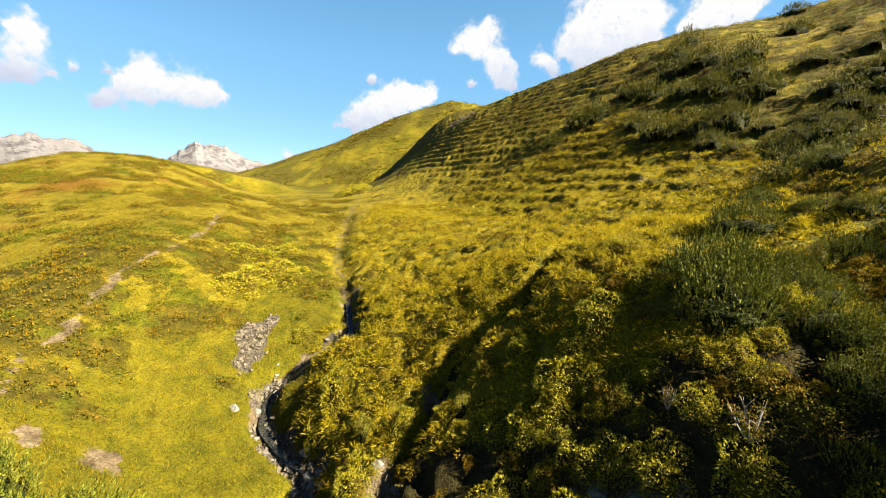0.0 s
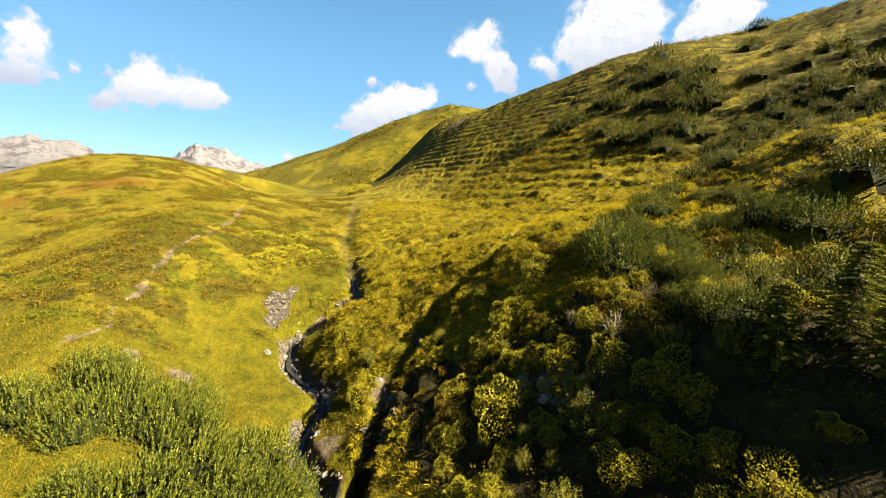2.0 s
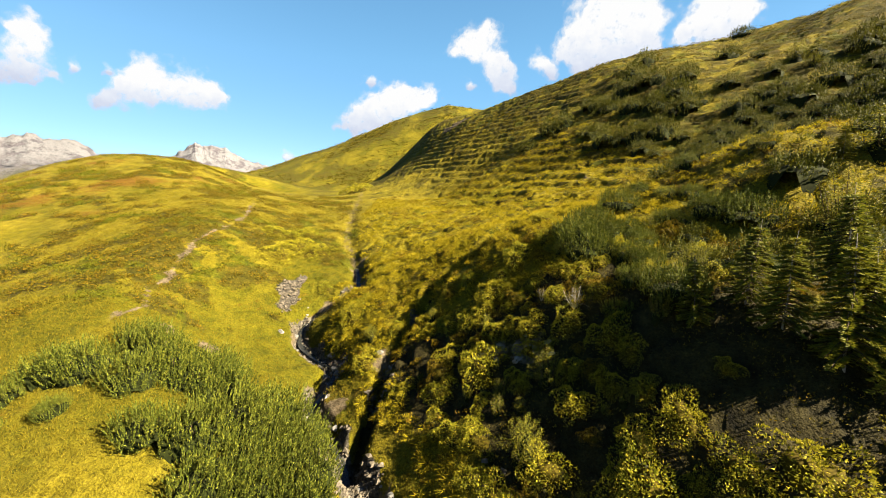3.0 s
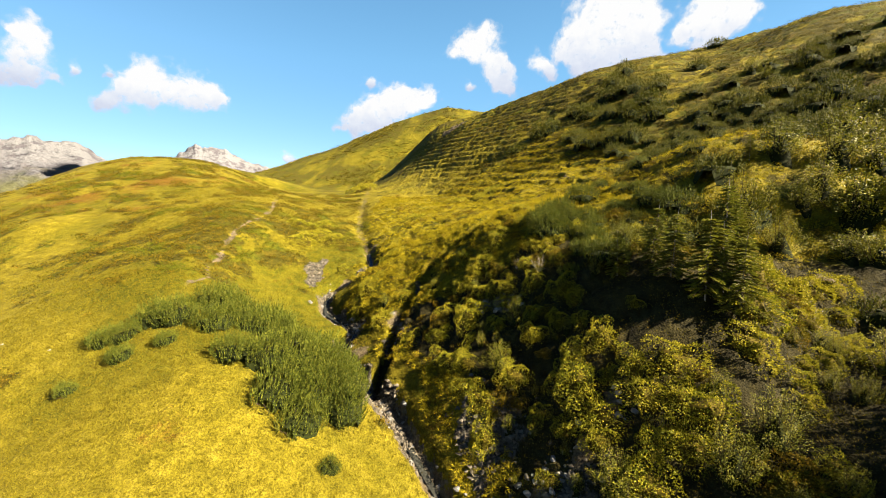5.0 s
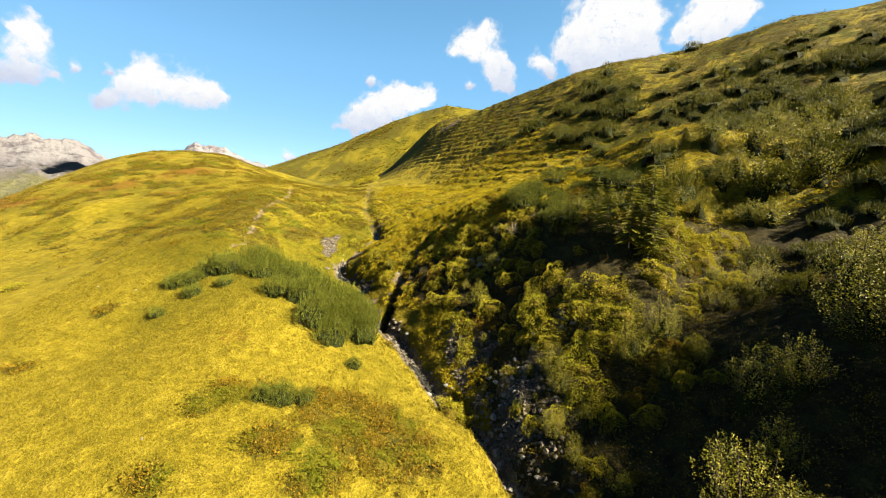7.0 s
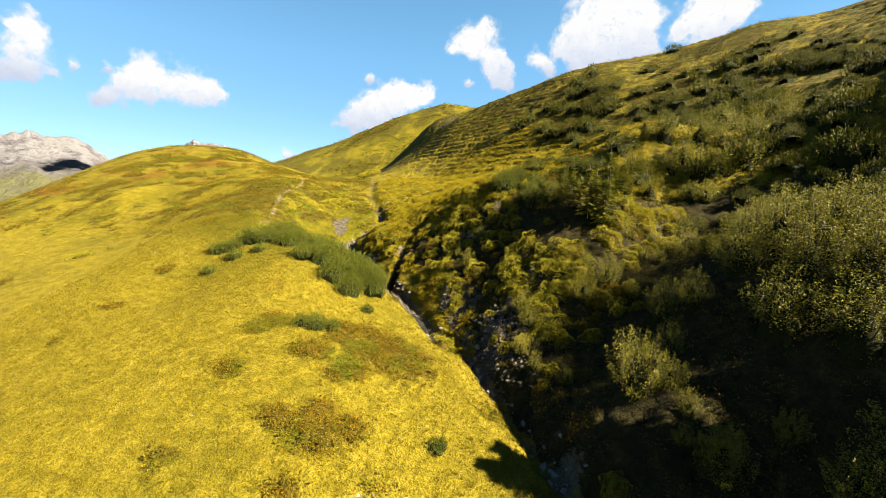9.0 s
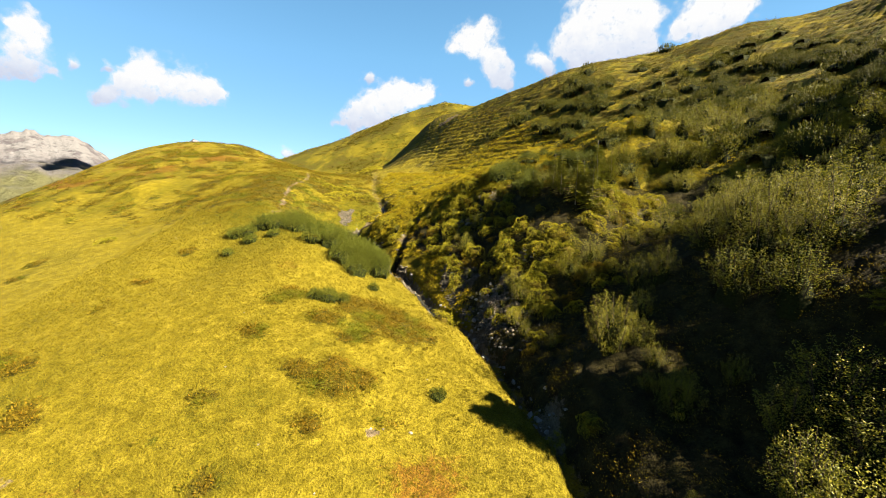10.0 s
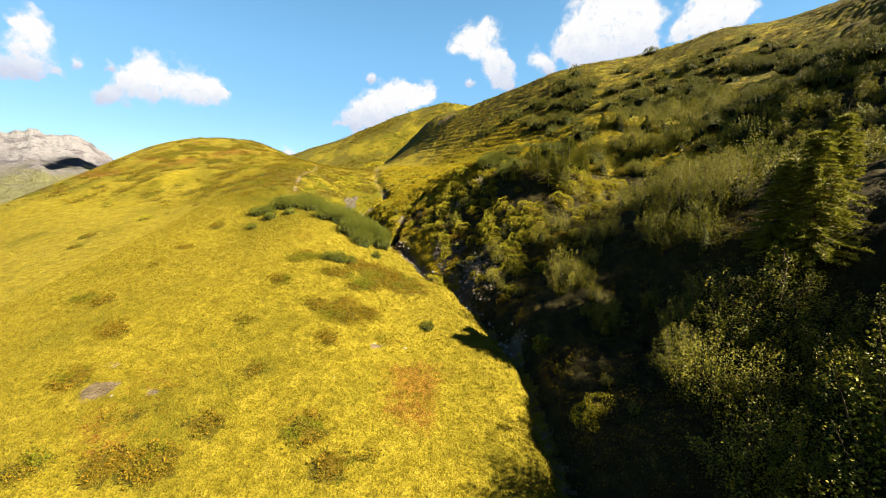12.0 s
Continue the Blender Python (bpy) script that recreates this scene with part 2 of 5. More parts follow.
# ---- landform: valley sections along a stream, with knolls, hollows and gullies ----
AXIS_Y = [-70, -40, -28, -20, -13, -8, -3, 1.5, 5, 8, 12, 15, 17.5, 21, 25, 30, 38, 50, 70, 100, 200]
AXIS_X = [18, 14, 12, 10.3, 8.4, 6.3, 4, 2.2, -0.3, -2, -5, -7.2, -8.3, -7, -7.5, -9, -10, -14, -19, -26, -50]
OFFSETS = [-95, -55, -30, -14, -4, 5, 14, 28, 50, 95]      # metres across, from the valley's line
STATIONS = [-70, -38, -22, -9, 3, 14, 26, 42, 66, 110]     # metres along the valley
# The first five rows' last two heights are unseen ground, set to shape sunlight.
SECTIONS = [
    [-15.2, -16.2, -18.2, -17.5, -13.0, -4.7, 4.5, 16.6, 20.0, 40.0],
    [-14.7, -9.3, -8.5, -10.3, -10.1, -3.1, 5.3, 13.7, 19.5, 40.0],
    [-14.4, -6.4, -4.6, -5.7, -7.2, -4.1, 5.1, 11.1, 19.5, 40.0],
    [-14.1, -4.6, -1.4, -1.5, -3.9, -3.7, 3.5, 8.4, 20.5, 42.0],
    [-13.5, -2.6, 1.2, 1.6, -1.7, 1.0, 4.6, 7.0, 22.6, 51.0],
    [-12.5, 1.3, 3.5, 5.9, 0.6, 2.9, 8.7, 10.0, 16.1, 46.8],
    [-10.8, 5.4, 7.9, 8.9, 5.5, 6.1, 8.9, 11.8, 18.1, 43.8],
    [-8.3, 10.9, 13.3, 10.8, 9.0, 9.3, 10.1, 16.7, 26.8, 41.5],
    [-4.3, 17.1, 18.2, 11.6, 10.7, 11.5, 14.4, 22.6, 33.7, 41.8],
    [4.9, 17.7, 16.3, 12.8, 12.1, 13.9, 20.6, 33.2, 38.5, 48.0],
]
# (32, -33) hollows out unseen ground so that low sun reaches the alders
KNOLLS = [  # x, y, reach, height
    (10, 8, 5, 1.0), (50, 59, 10, -2.1), (23, 17, 7, 3.3), (20, 0, 5, -2.0), (4, 0, 3.5, -1.3), (-8, 5, 6, 1.6),
    (12, 4, 3.5, 1.2), (-42, 24, 3.5, 0.8), (-18, -2, 3.5, -0.6), (34, 12, 5, -1.0), (-2, 12, 5, -0.7), (13, 11, 4.5, -1.0),
    (16, -2, 3.5, -0.8), (14, -10, 5, 0.9), (-28, 18, 7, -0.9), (14, -24, 3.5, 0.9), (12, -13, 4, 1.3), (31, 14, 8, 2.2), (42, 22, 9, 2.6), (16, 3, 4, 1.6), (-39, 65, 6, -1.1), (22.5, -23, 5, -3.2), (32, -33, 14, -4),
    (22, 90, 12, 0.7), (30, 78, 12, 0.8), (40, 70, 12, 1.6), (53, 71, 12, 1.0), (64, 66, 14, 2.3), (60, 50, 10, 2.4), (85, 40, 16, 2.7),
    (-64, 58, 12, -0.7), (-70, 46, 12, -0.5), (-48, 70, 7, -2.2), (-50, 76, 9, -5.9), (-46, 84, 9, -5.6), (10, 108, 10, -1.3)]


FAR_HILL = [(-260, 0), (-160, 16), (-125, 28), (-100, 38), (-72, 48), (-37, 63.5), (-17, 70), (0, 74.5), (25, 71), (60, 71), (140, 60), (300, 20)]  # crest: x, height


def hermite(knots, v):
    """Weights of the knots for a smooth curve through them, at the places v."""
    kn = np.asarray(knots, float)
    v = np.clip(v, kn[0], kn[-1])
    n, r = len(kn), np.arange(len(v))
    i = np.clip(np.searchsorted(kn, v) - 1, 0, n - 2)
    h = kn[i + 1] - kn[i]
    t = (v - kn[i]) / h
    w = np.zeros((len(v), n))
    np.add.at(w, (r, i), 2 * t**3 - 3 * t**2 + 1)
    np.add.at(w, (r, i + 1), -2 * t**3 + 3 * t**2)
    for k, c in ((i, t**3 - 2 * t**2 + t), (i + 1, t**3 - t**2)):
        lo, hi = np.maximum(k - 1, 0), np.minimum(k + 1, n - 1)
        g = c * h / (kn[hi] - kn[lo])
        np.add.at(w, (r, hi), g)
        np.add.at(w, (r, lo), -g)
    return w


def valley_line(y):
    return sum(np.interp(np.asarray(y, float) + d, AXIS_Y, AXIS_X) for d in (-3, -1.5, 0, 1.5, 3)) / 5


def lattice(ix, iy, seed):
    n = (ix * 374761393 + iy * 668265263 + seed * 974711) & 0x7FFFFFFF
    n = ((n ^ (n >> 13)) * 1274126177) & 0x7FFFFFFF
    n = ((n ^ (n >> 15)) * 1103515245) & 0x7FFFFFFF
    return ((n ^ (n >> 16)) & 0xFFFF) / 32767.5 - 1


def grain(x, y, size, seed=0, octaves=3):
    """Smooth noise between about -1 and 1, with bumps of that size in metres."""
    total, amp, norm = 0, 1.0, 0
    for o in range(octaves):
        u, v = np.asarray(x) / size * 2**o + 31.7 * o, np.asarray(y) / size * 2**o - 17.3 * o
        iu, iv = np.floor(u).astype(np.int64), np.floor(v).astype(np.int64)
        fu, fv = u - iu, v - iv
        fu, fv = fu * fu * (3 - 2 * fu), fv * fv * (3 - 2 * fv)
        a, b = lattice(iu, iv, seed + o), lattice(iu + 1, iv, seed + o)
        c, d = lattice(iu, iv + 1, seed + o), lattice(iu + 1, iv + 1, seed + o)
        total = total + amp * ((a * (1 - fu) + b * fu) * (1 - fv) + (c * (1 - fu) + d * fu) * fv)
        norm, amp = norm + amp, amp * 0.5
    return total / norm


def away(x, y, line):
    """Distance to a polyline, and how far along it (0 to 1) the nearest place lies."""
    best, along = np.full(np.shape(x), 1e9), np.zeros(np.shape(x))
    n = len(line) - 1
    for k in range(n):
        (ax, ay), (bx, by) = line[k], line[k + 1]
        dx, dy = bx - ax, by - ay
        t = np.clip(((x - ax) * dx + (y - ay) * dy) / (dx * dx + dy * dy), 0, 1)
        d = np.hypot(x - ax - t * dx, y - ay - t * dy)
        along = np.where(d < best, (k + t) / n, along)
        best = np.minimum(best, d)
    return best, along


def ramp(v, a, b):
    t = np.clip((v - a) / (b - a), 0, 1)
    return t * t * (3 - 2 * t)


def landform(x, y):
    """The smooth ground: valley, hills and knolls."""
    x, y = np.asarray(x, float).ravel(), np.asarray(y, float).ravel()
    wa, wb = hermite(OFFSETS, x - valley_line(y)), hermite(STATIONS, y)
    z = np.einsum("ij,jk,ik->i", wb, np.array(SECTIONS), wa)
    for cx, cy, reach, high in KNOLLS:
        z += high * np.exp(-((x - cx) ** 2 + (y - cy) ** 2) / (2 * (reach / 1.5) ** 2))
    back = np.interp(x, [p[0] for p in FAR_HILL], [p[1] for p in FAR_HILL])
    rise = ramp(y, 140, 285) * ramp(y, 480, 300)
    z = z - 60 * ramp(x, -85, -150)
    level = 11 - 60 * ramp(x, -135, -195)      # the side valley to the west lies deep
    return level + (z - level) * ramp(y, 165, 112) + np.maximum(back - 11, 0) * rise

PINES_WEST = [  # x, y, height
    (-14.9, 6.5, 2.05), (-13.1, 8.2, 2.42), (-10.3, 7.2, 2.42), (-7.6, 5.2, 2.54), (-6.2, 5, 2.42), (-4.9, 5.4, 2.3), (-9.9, 3.6, 1.93), (-7.1, 2, 2.18),
    (-5.6, 1.1, 1.93), (-4, 2.8, 2.18), (-18, 4.4, 1.3), (-17, 4.8, 1.4), (-12.5, 6.1, 1.93), (-14.3, 9, 1.93), (-10.6, 8.8, 2.3), (-7, 7.4, 2.42),
    (-8.8, 6.8, 2.42), (-4.4, 4.2, 2.3), (-5.6, 2.8, 2.3), (-8.4, 3.8, 2.18), (-16, 6.2, 1.81), (-11.7, 7.6, 2.18), (-6.4, 3.4, 2.3), (-15.9, 3.1, 1.1),
    (-16.9, 1, 0.8), (-14.2, 4.2, 1), (-3.7, -0.5, 0.8), (-6.1, -5.3, 1.25), (-5.2, -5, 1), (-7, -5.5, 0.9), (2.2, -12.7, 0.8), (-5.6, 6.6, 2.18)]
PINES_LOW = [  # x, y, height
    (8.6, 12.8, 1.8), (9.8, 13.3, 1.8), (10.4, 12.6, 1.3), (11.8, 13, 1.3), (12, 12, 1.2), (9.7, 11.1, 1.1), (8.1, 12.3, 0.9), (14.9, 18.5, 1),
    (15.6, 16.4, 1), (18.4, 19, 1.2), (21, 19.7, 1), (16.6, 15.3, 1), (14.2, 13.5, 1), (14.9, 13.2, 1), (10.9, 10.1, 1.3), (11.2, 9.4, 1.3),
    (10, 8.1, 1.1), (8.9, 6.9, 0.9), (12.5, 16.2, 1.8), (18, 12.1, 2.2), (16.7, 13.1, 1.7), (8.9, 11.4, 1.9), (10.9, 6.2, 1.8), (21.2, 15.9, 1.2),
    (27, 7.7, 2.3), (21, 9.3, 2.3)]
PINES_MID = [  # x, y, height
    (29.5, 29.5, 1.2), (23, 37.5, 2.3), (25, 36.2, 2.1), (20, 42.9, 2), (18.4, 50.2, 2.3), (22.9, 51.5, 2.1), (29.9, 54.6, 2.3), (30.4, 49.2, 2.3),
    (30.4, 42.5, 2.3), (30.6, 39.5, 2), (27.4, 42, 2.1), (13, 49.2, 1.7), (25.4, 44.5, 1.9), (33.1, 58, 2.3), (32.7, 45.6, 2.3), (27.5, 50.6, 2.3),
    (24.1, 48.6, 2.3), (29, 38.8, 2.2), (20.5, 39.3, 2.3), (16.6, 50.5, 2.3)]
PINES_HIGH = [  # x, y, height
    (41, 49.7, 1.8), (41.1, 44.1, 1.1), (54.7, 67.3, 2.1), (37.6, 33, 2.3), (41.8, 34, 2.3), (47.5, 37, 2.3), (39.9, 27.7, 2.3), (43.1, 27.9, 2.3),
    (50.3, 31.8, 2.1), (52.6, 30.8, 2.3), (42.6, 20.4, 2), (38.8, 19.6, 1.9), (35.2, 24.4, 2.2), (30.7, 7.6, 2.3), (34.8, 2.7, 2.3), (39, 7.2, 2.3),
    (40.6, 19.1, 2.3), (52.2, 27.9, 2.3), (50.1, 17.5, 2.3), (52.5, 16, 2.2), (45.3, 2.3, 2.3)]
ALDERS_LOW = [  # x, y, height
    (14.1, -2.5, 2.7), (12.2, -3, 2.5), (4.4, 4, 2), (5.7, 6.1, 1.8), (8.4, -3.4, 1.9), (12.1, -11.7, 3.6), (13.8, -15.5, 2), (16.6, -23.9, 3.6),
    (8.3, -2.1, 2.2), (9.9, -14.9, 0.9), (16.6, -18.1, 2.8), (7.5, -5.3, 1.6), (16.3, -15.5, 1.7)]
ALDERS_HIGH = [  # x, y, height
    (20.8, 9.5, 3.6), (19.2, 7.8, 2.8), (21.3, 6.9, 2.5), (34.2, 17.2, 3.6), (36.5, 15.9, 3.1), (28.1, 11.3, 3.1), (29.8, 10.3, 3), (32.9, 10.5, 3),
    (26.2, 7.6, 3.4), (27.9, 7, 3), (29.7, 6.6, 3), (25.4, 5.1, 2.6), (24.3, 5.9, 2.1), (25.7, 9.6, 2.6), (24.3, 9.2, 2), (19.7, -7.6, 3.6),
    (20.7, -10.5, 3.6), (21.6, -12.3, 3.6), (18.4, -12.1, 3.5), (19.8, -14.3, 3.2), (25.3, -7.6, 2.9), (18.1, -18.1, 3.6), (20.5, -19.9, 3.6), (18.1, -20.4, 3.4),
    (19.5, -22, 3.3), (21.2, -21.9, 3.1), (19.9, -23.9, 2.8), (18.5, -27, 1.9)]
MOUNDS_MEADOW = [  # x, y, height
    (-8.6, -5.6, 0.8), (-4.3, -4.2, 0.7), (-3, -3.7, 0.9), (-1.3, -4, 0.9), (-4.2, -5.7, 0.7), (-0.3, -4.6, 0.7), (-2.4, -5.6, 0.8), (-9.5, -6.7, 0.4),
    (-3.4, -13.6, 1), (-2, -12.8, 0.7), (-5.6, -12.9, 0.5), (-5, -7.8, 0.6), (-2.8, -8.7, 0.8), (-1, -7.5, 0.8), (-9.1, -10.3, 0.6), (-3.7, -16.3, 0.4),
    (-16.4, -17.3, 0.6), (-9.3, -15.4, 0.3), (-6.8, -19.4, 0.2), (-21.6, -13.3, 0.7), (-20.9, 1.6, 0.4), (-20.7, -4, 0.3), (-34.9, 1.3, 0.7), (-33.2, -1.9, 0.5),
    (-7.4, -23, 0.5), (-10.1, -25.4, 0.6), (-8.4, -25.1, 0.8), (-3, -22.6, 0.8), (-1.4, -24.2, 0.5), (-12.9, -25.8, 0.4), (-15.3, -21, 0.7), (-16.7, -16.9, 0.4),
    (-20.1, -13.8, 0.6), (-5.9, -8, 0.6), (-3.5, -9.3, 0.6), (-2.2, -5.9, 0.7), (0.1, -6.7, 0.7), (0.9, -5.4, 0.6), (-1.2, -6.6, 0.6), (-3.3, -6.7, 0.6), (-3.6, -12.5, 0.8), (-4.4, -13.2, 0.7)]
MOUNDS_VALLEY = [  # x, y, height
    (-31.7, 5.5, 0.6), (-15.5, 28.6, 1.1), (-13.2, 27.2, 1.1), (-11.3, 26.5, 1.1), (-14, 24.7, 1.1), (-13.6, 30.3, 1.1), (-8.7, 21.5, 0.5), (-4.5, 21.2, 1),
    (-17, 72, 1.8), (-19.5, 75, 2), (-2.4, 30.7, 0.9), (3, 38.8, 1.1), (5.5, 36.7, 1.1), (7.3, 37.8, 1.1), (7.4, 16.4, 0.6), (7.8, 15.9, 0.5),
    (-5.3, 16.5, 0.8), (-5.9, 15, 0.5), (-4.5, 17.9, 0.7), (1.7, 12, 0.6)]
MOUNDS_SLOPE = [  # x, y, height
    (4, 12, 0.9), (4.5, 12.6, 0.6), (3.5, 11.4, 0.7), (2.5, 11.3, 0.6), (4.7, 10.7, 0.4), (6.2, 10.7, 0.4), (7.5, 10.4, 0.6), (5.6, 8.6, 0.8),
    (4, 9.7, 0.7), (2.8, 9.9, 0.5), (5, 3.4, 0.9), (6.4, 4.6, 0.7), (6.6, 5.9, 0.6), (2.6, 5, 0.7), (3.3, 3, 0.9), (3.5, 1.6, 0.7),
    (2.2, -1.9, 0.9), (3.1, -1.8, 0.9), (7.1, 7.7, 0.8), (3.1, 8.2, 1.1), (5.5, 12.9, 0.9)]
MOUNDS_EAST = [  # x, y, height
    (8.2, 10.1, 0.6), (17.7, 4, 1.1), (19, 3.7, 1.1), (16, 1.5, 1.1), (15, 0.3, 1), (20.5, 3.9, 0.9), (22.1, 4.2, 0.9), (18.1, -0, 0.6),
    (18.8, 1.9, 0.8), (12.3, -1.2, 1.1), (11.3, -1.9, 1), (10.1, -1.5, 0.8), (10.3, 1, 0.8), (10.3, -0.1, 0.9), (11.5, -0.5, 0.7), (11.9, 0.6, 1.1),
    (8, 1.6, 1.1), (8.3, 0.3, 1.1), (8.1, 2.8, 0.7), (8.1, -0.6, 0.7), (8.9, -4.1, 0.7), (9.9, -3.9, 0.9), (10.1, -4.7, 0.7), (7.8, -4.6, 0.6),
    (15.1, -3.9, 0.6), (8.7, 3.8, 0.5), (8.3, 6.1, 0.8), (9.9, -15, 0.6), (11.1, -21, 0.9), (9.4, -2.4, 1.1)]
SPRUCES = [  # x, y, height
    (17.1, 5.4, 3.8), (14, 2.1, 3.6), (13, 3.3, 2.9), (12.6, 4.6, 2.7), (23.1, 12.5, 1.7), (15.2, 1.4, 3.2), (10.9, 4.8, 2.2), (19.1, 7.3, 2.7),
    (14.9, 2.2, 3)]

STREAM = [(-20, 85), (-14.5, 61), (-11, 40), (-9.5, 31), (-7, 25), (-5.8, 21.3), (-8.4, 20.2), (-9.8, 18.4), (-9.3, 16.8),
          (-7.5, 15.3), (-5.7, 14), (-6.3, 12.5), (-6.6, 10.8), (-5, 8.7), (-2.7, 5.9), (-1.2, 4), (0.3, 1.7), (1.8, -0.2),
          (3.8, -2.6), (4.8, -4.5), (6.4, -9), (8.2, -13.5), (8.9, -16.8), (9, -20.3), (9.5, -26), (12, -36), (16, -60)]
GULLY = [(8, 22.5), (5.6, 19.6), (3.9, 16.8), (2.6, 16), (0.3, 15.6), (-0.2, 14.6), (-2.2, 12), (-2.6, 9), (-3.2, 6.4)]
TRAIL = [(-27, 52), (-21.5, 35), (-19.7, 30.2), (-19.1, 25.1), (-19.4, 22), (-19, 18.8), (-18.3, 16.5), (-18.1, 14.5), (-16.9, 12.7), (-17, 9)]
SCREE = [(-11.6, 20.4, 1.15), (-11.0, 22.3, 0.45), (-5.8, 21.3, 0.7), (-4.2, 7.6, 1.3), (-2.6, 5.6, 1.2), (-6.4, 11.2, 1.1), (-2.3, 10.5, 0.8)]   # x, y, reach of slate gravel
BARE = [  # x, y, reach of ground without turf
    (-12.9, 12.2, 0.9), (-14.8, 11.6, 0.7), (-13.4, -21.7, 1.0), (-11.0, -21.5, 0.7), (-14.2, -20.0, 0.5), (-4.8, 10.2, 0.9),
    (3.6, 8.9, 1.2), (5.2, 7.9, 1.1), (5.6, -1.4, 1.2), (7.6, -0.6, 1.0), (9, 0.2, 0.8), (20, 2.6, 1.2), (22, 4.6, 1.0),
    (-0.6, 14.6, 0.9), (-2.5, 12.4, 1.0), (8.3, -13.2, 1.0), (-0.9, -15.9, 0.6), (-6.5, 25.5, 0.6), (15.5, 32.5, 1.2), (3, 95, 5)]


def past_stream(x, y):
    """Metres to the east of the lower stream."""
    line = [p for p in STREAM if p[1] < 3][::-1]
    return np.asarray(x) - np.interp(y, [p[1] for p in line], [p[0] for p in line])


def rough_side(x, y):
    """1 on the tussocky eastern flank, 0 on the smooth meadow to the west."""
    return ramp(x - valley_line(y) + 1.3 * grain(x, y, 3.0, 77), -0.8, 2.2)


def domes(x, y, size, seed):
    """Rounded hummocks of about that size, with narrow gaps between them: 0 in the gaps, 1 on top."""
    u, v = np.asarray(x) / size + 0.25 * grain(x, y, size * 2, seed + 2, 2), np.asarray(y) / size
    iu, iv = np.floor(u).astype(np.int64), np.floor(v).astype(np.int64)
    best = np.full(u.shape, 9.0)
    for a in (-1, 0, 1):
        for b in (-1, 0, 1):
            cu, cv = iu + a, iv + b
            best = np.minimum(best, np.hypot(cu + 0.5 + 0.42 * lattice(cu, cv, seed) - u, cv + 0.5 + 0.42 * lattice(cu, cv, seed + 1) - v))
    return np.sqrt(np.clip(1 - (best / 0.72) ** 2, 0, 1))


def ground(x, y):
    """Height of the ground's surface, with its banks, hummocks and paths."""
    x, y = np.asarray(x, float).ravel(), np.asarray(y, float).ravel()
    z = landform(x, y)
    near = ramp(np.hypot(x, y - 10), 140, 90)
    side = rough_side(x, y)
    z += near * grain(x, y, 6.0, 3) * (0.15 + 0.35 * side)
    z += near * side * (1 - 0.45 * ramp(y, 26, 40)) * (0.4 * domes(x, y, 0.85, 11) + 0.2 * domes(x, y, 1.7, 14) + 0.1 * grain(x, y, 0.5, 5, 2))
    z += near * (1 - side) * 0.07 * grain(x, y, 0.8, 8)
    off = x - valley_line(y)
    step = (z + 0.5 * grain(x, y, 5, 12)) / 1.15
    step = step - np.floor(step)
    z += 0.5 * (ramp(step, 0.55, 0.95) - step) * side * ramp(y, 20, 30) * ramp(off, 10, 18) * ramp(np.hypot(x, y), 120, 90)
    d, along = away(x, y, STREAM)
    wob = d + 0.35 * grain(x, y, 1.1, 21)
    z -= (0.9 * ramp(wob, 1.0, 0.3) + 0.45 * ramp(wob, 2.6, 0.8)) * ramp(along, 0.02, 0.12) * (1 - 0.75 * ramp(y, 22, 28))
    d, _ = away(x, y, GULLY)
    z -= 1.1 * ramp(d + 0.3 * grain(x, y, 0.9, 22), 0.75, 0.12)
    d, _ = away(x, y, TRAIL)
    z -= 0.12 * ramp(d + 0.12 * grain(x, y, 0.8, 23), 0.5, 0.15)
    far = np.hypot(x, y)
    return z * ramp(far, 1500, 480) - 160 * ramp(far, 480, 1500)


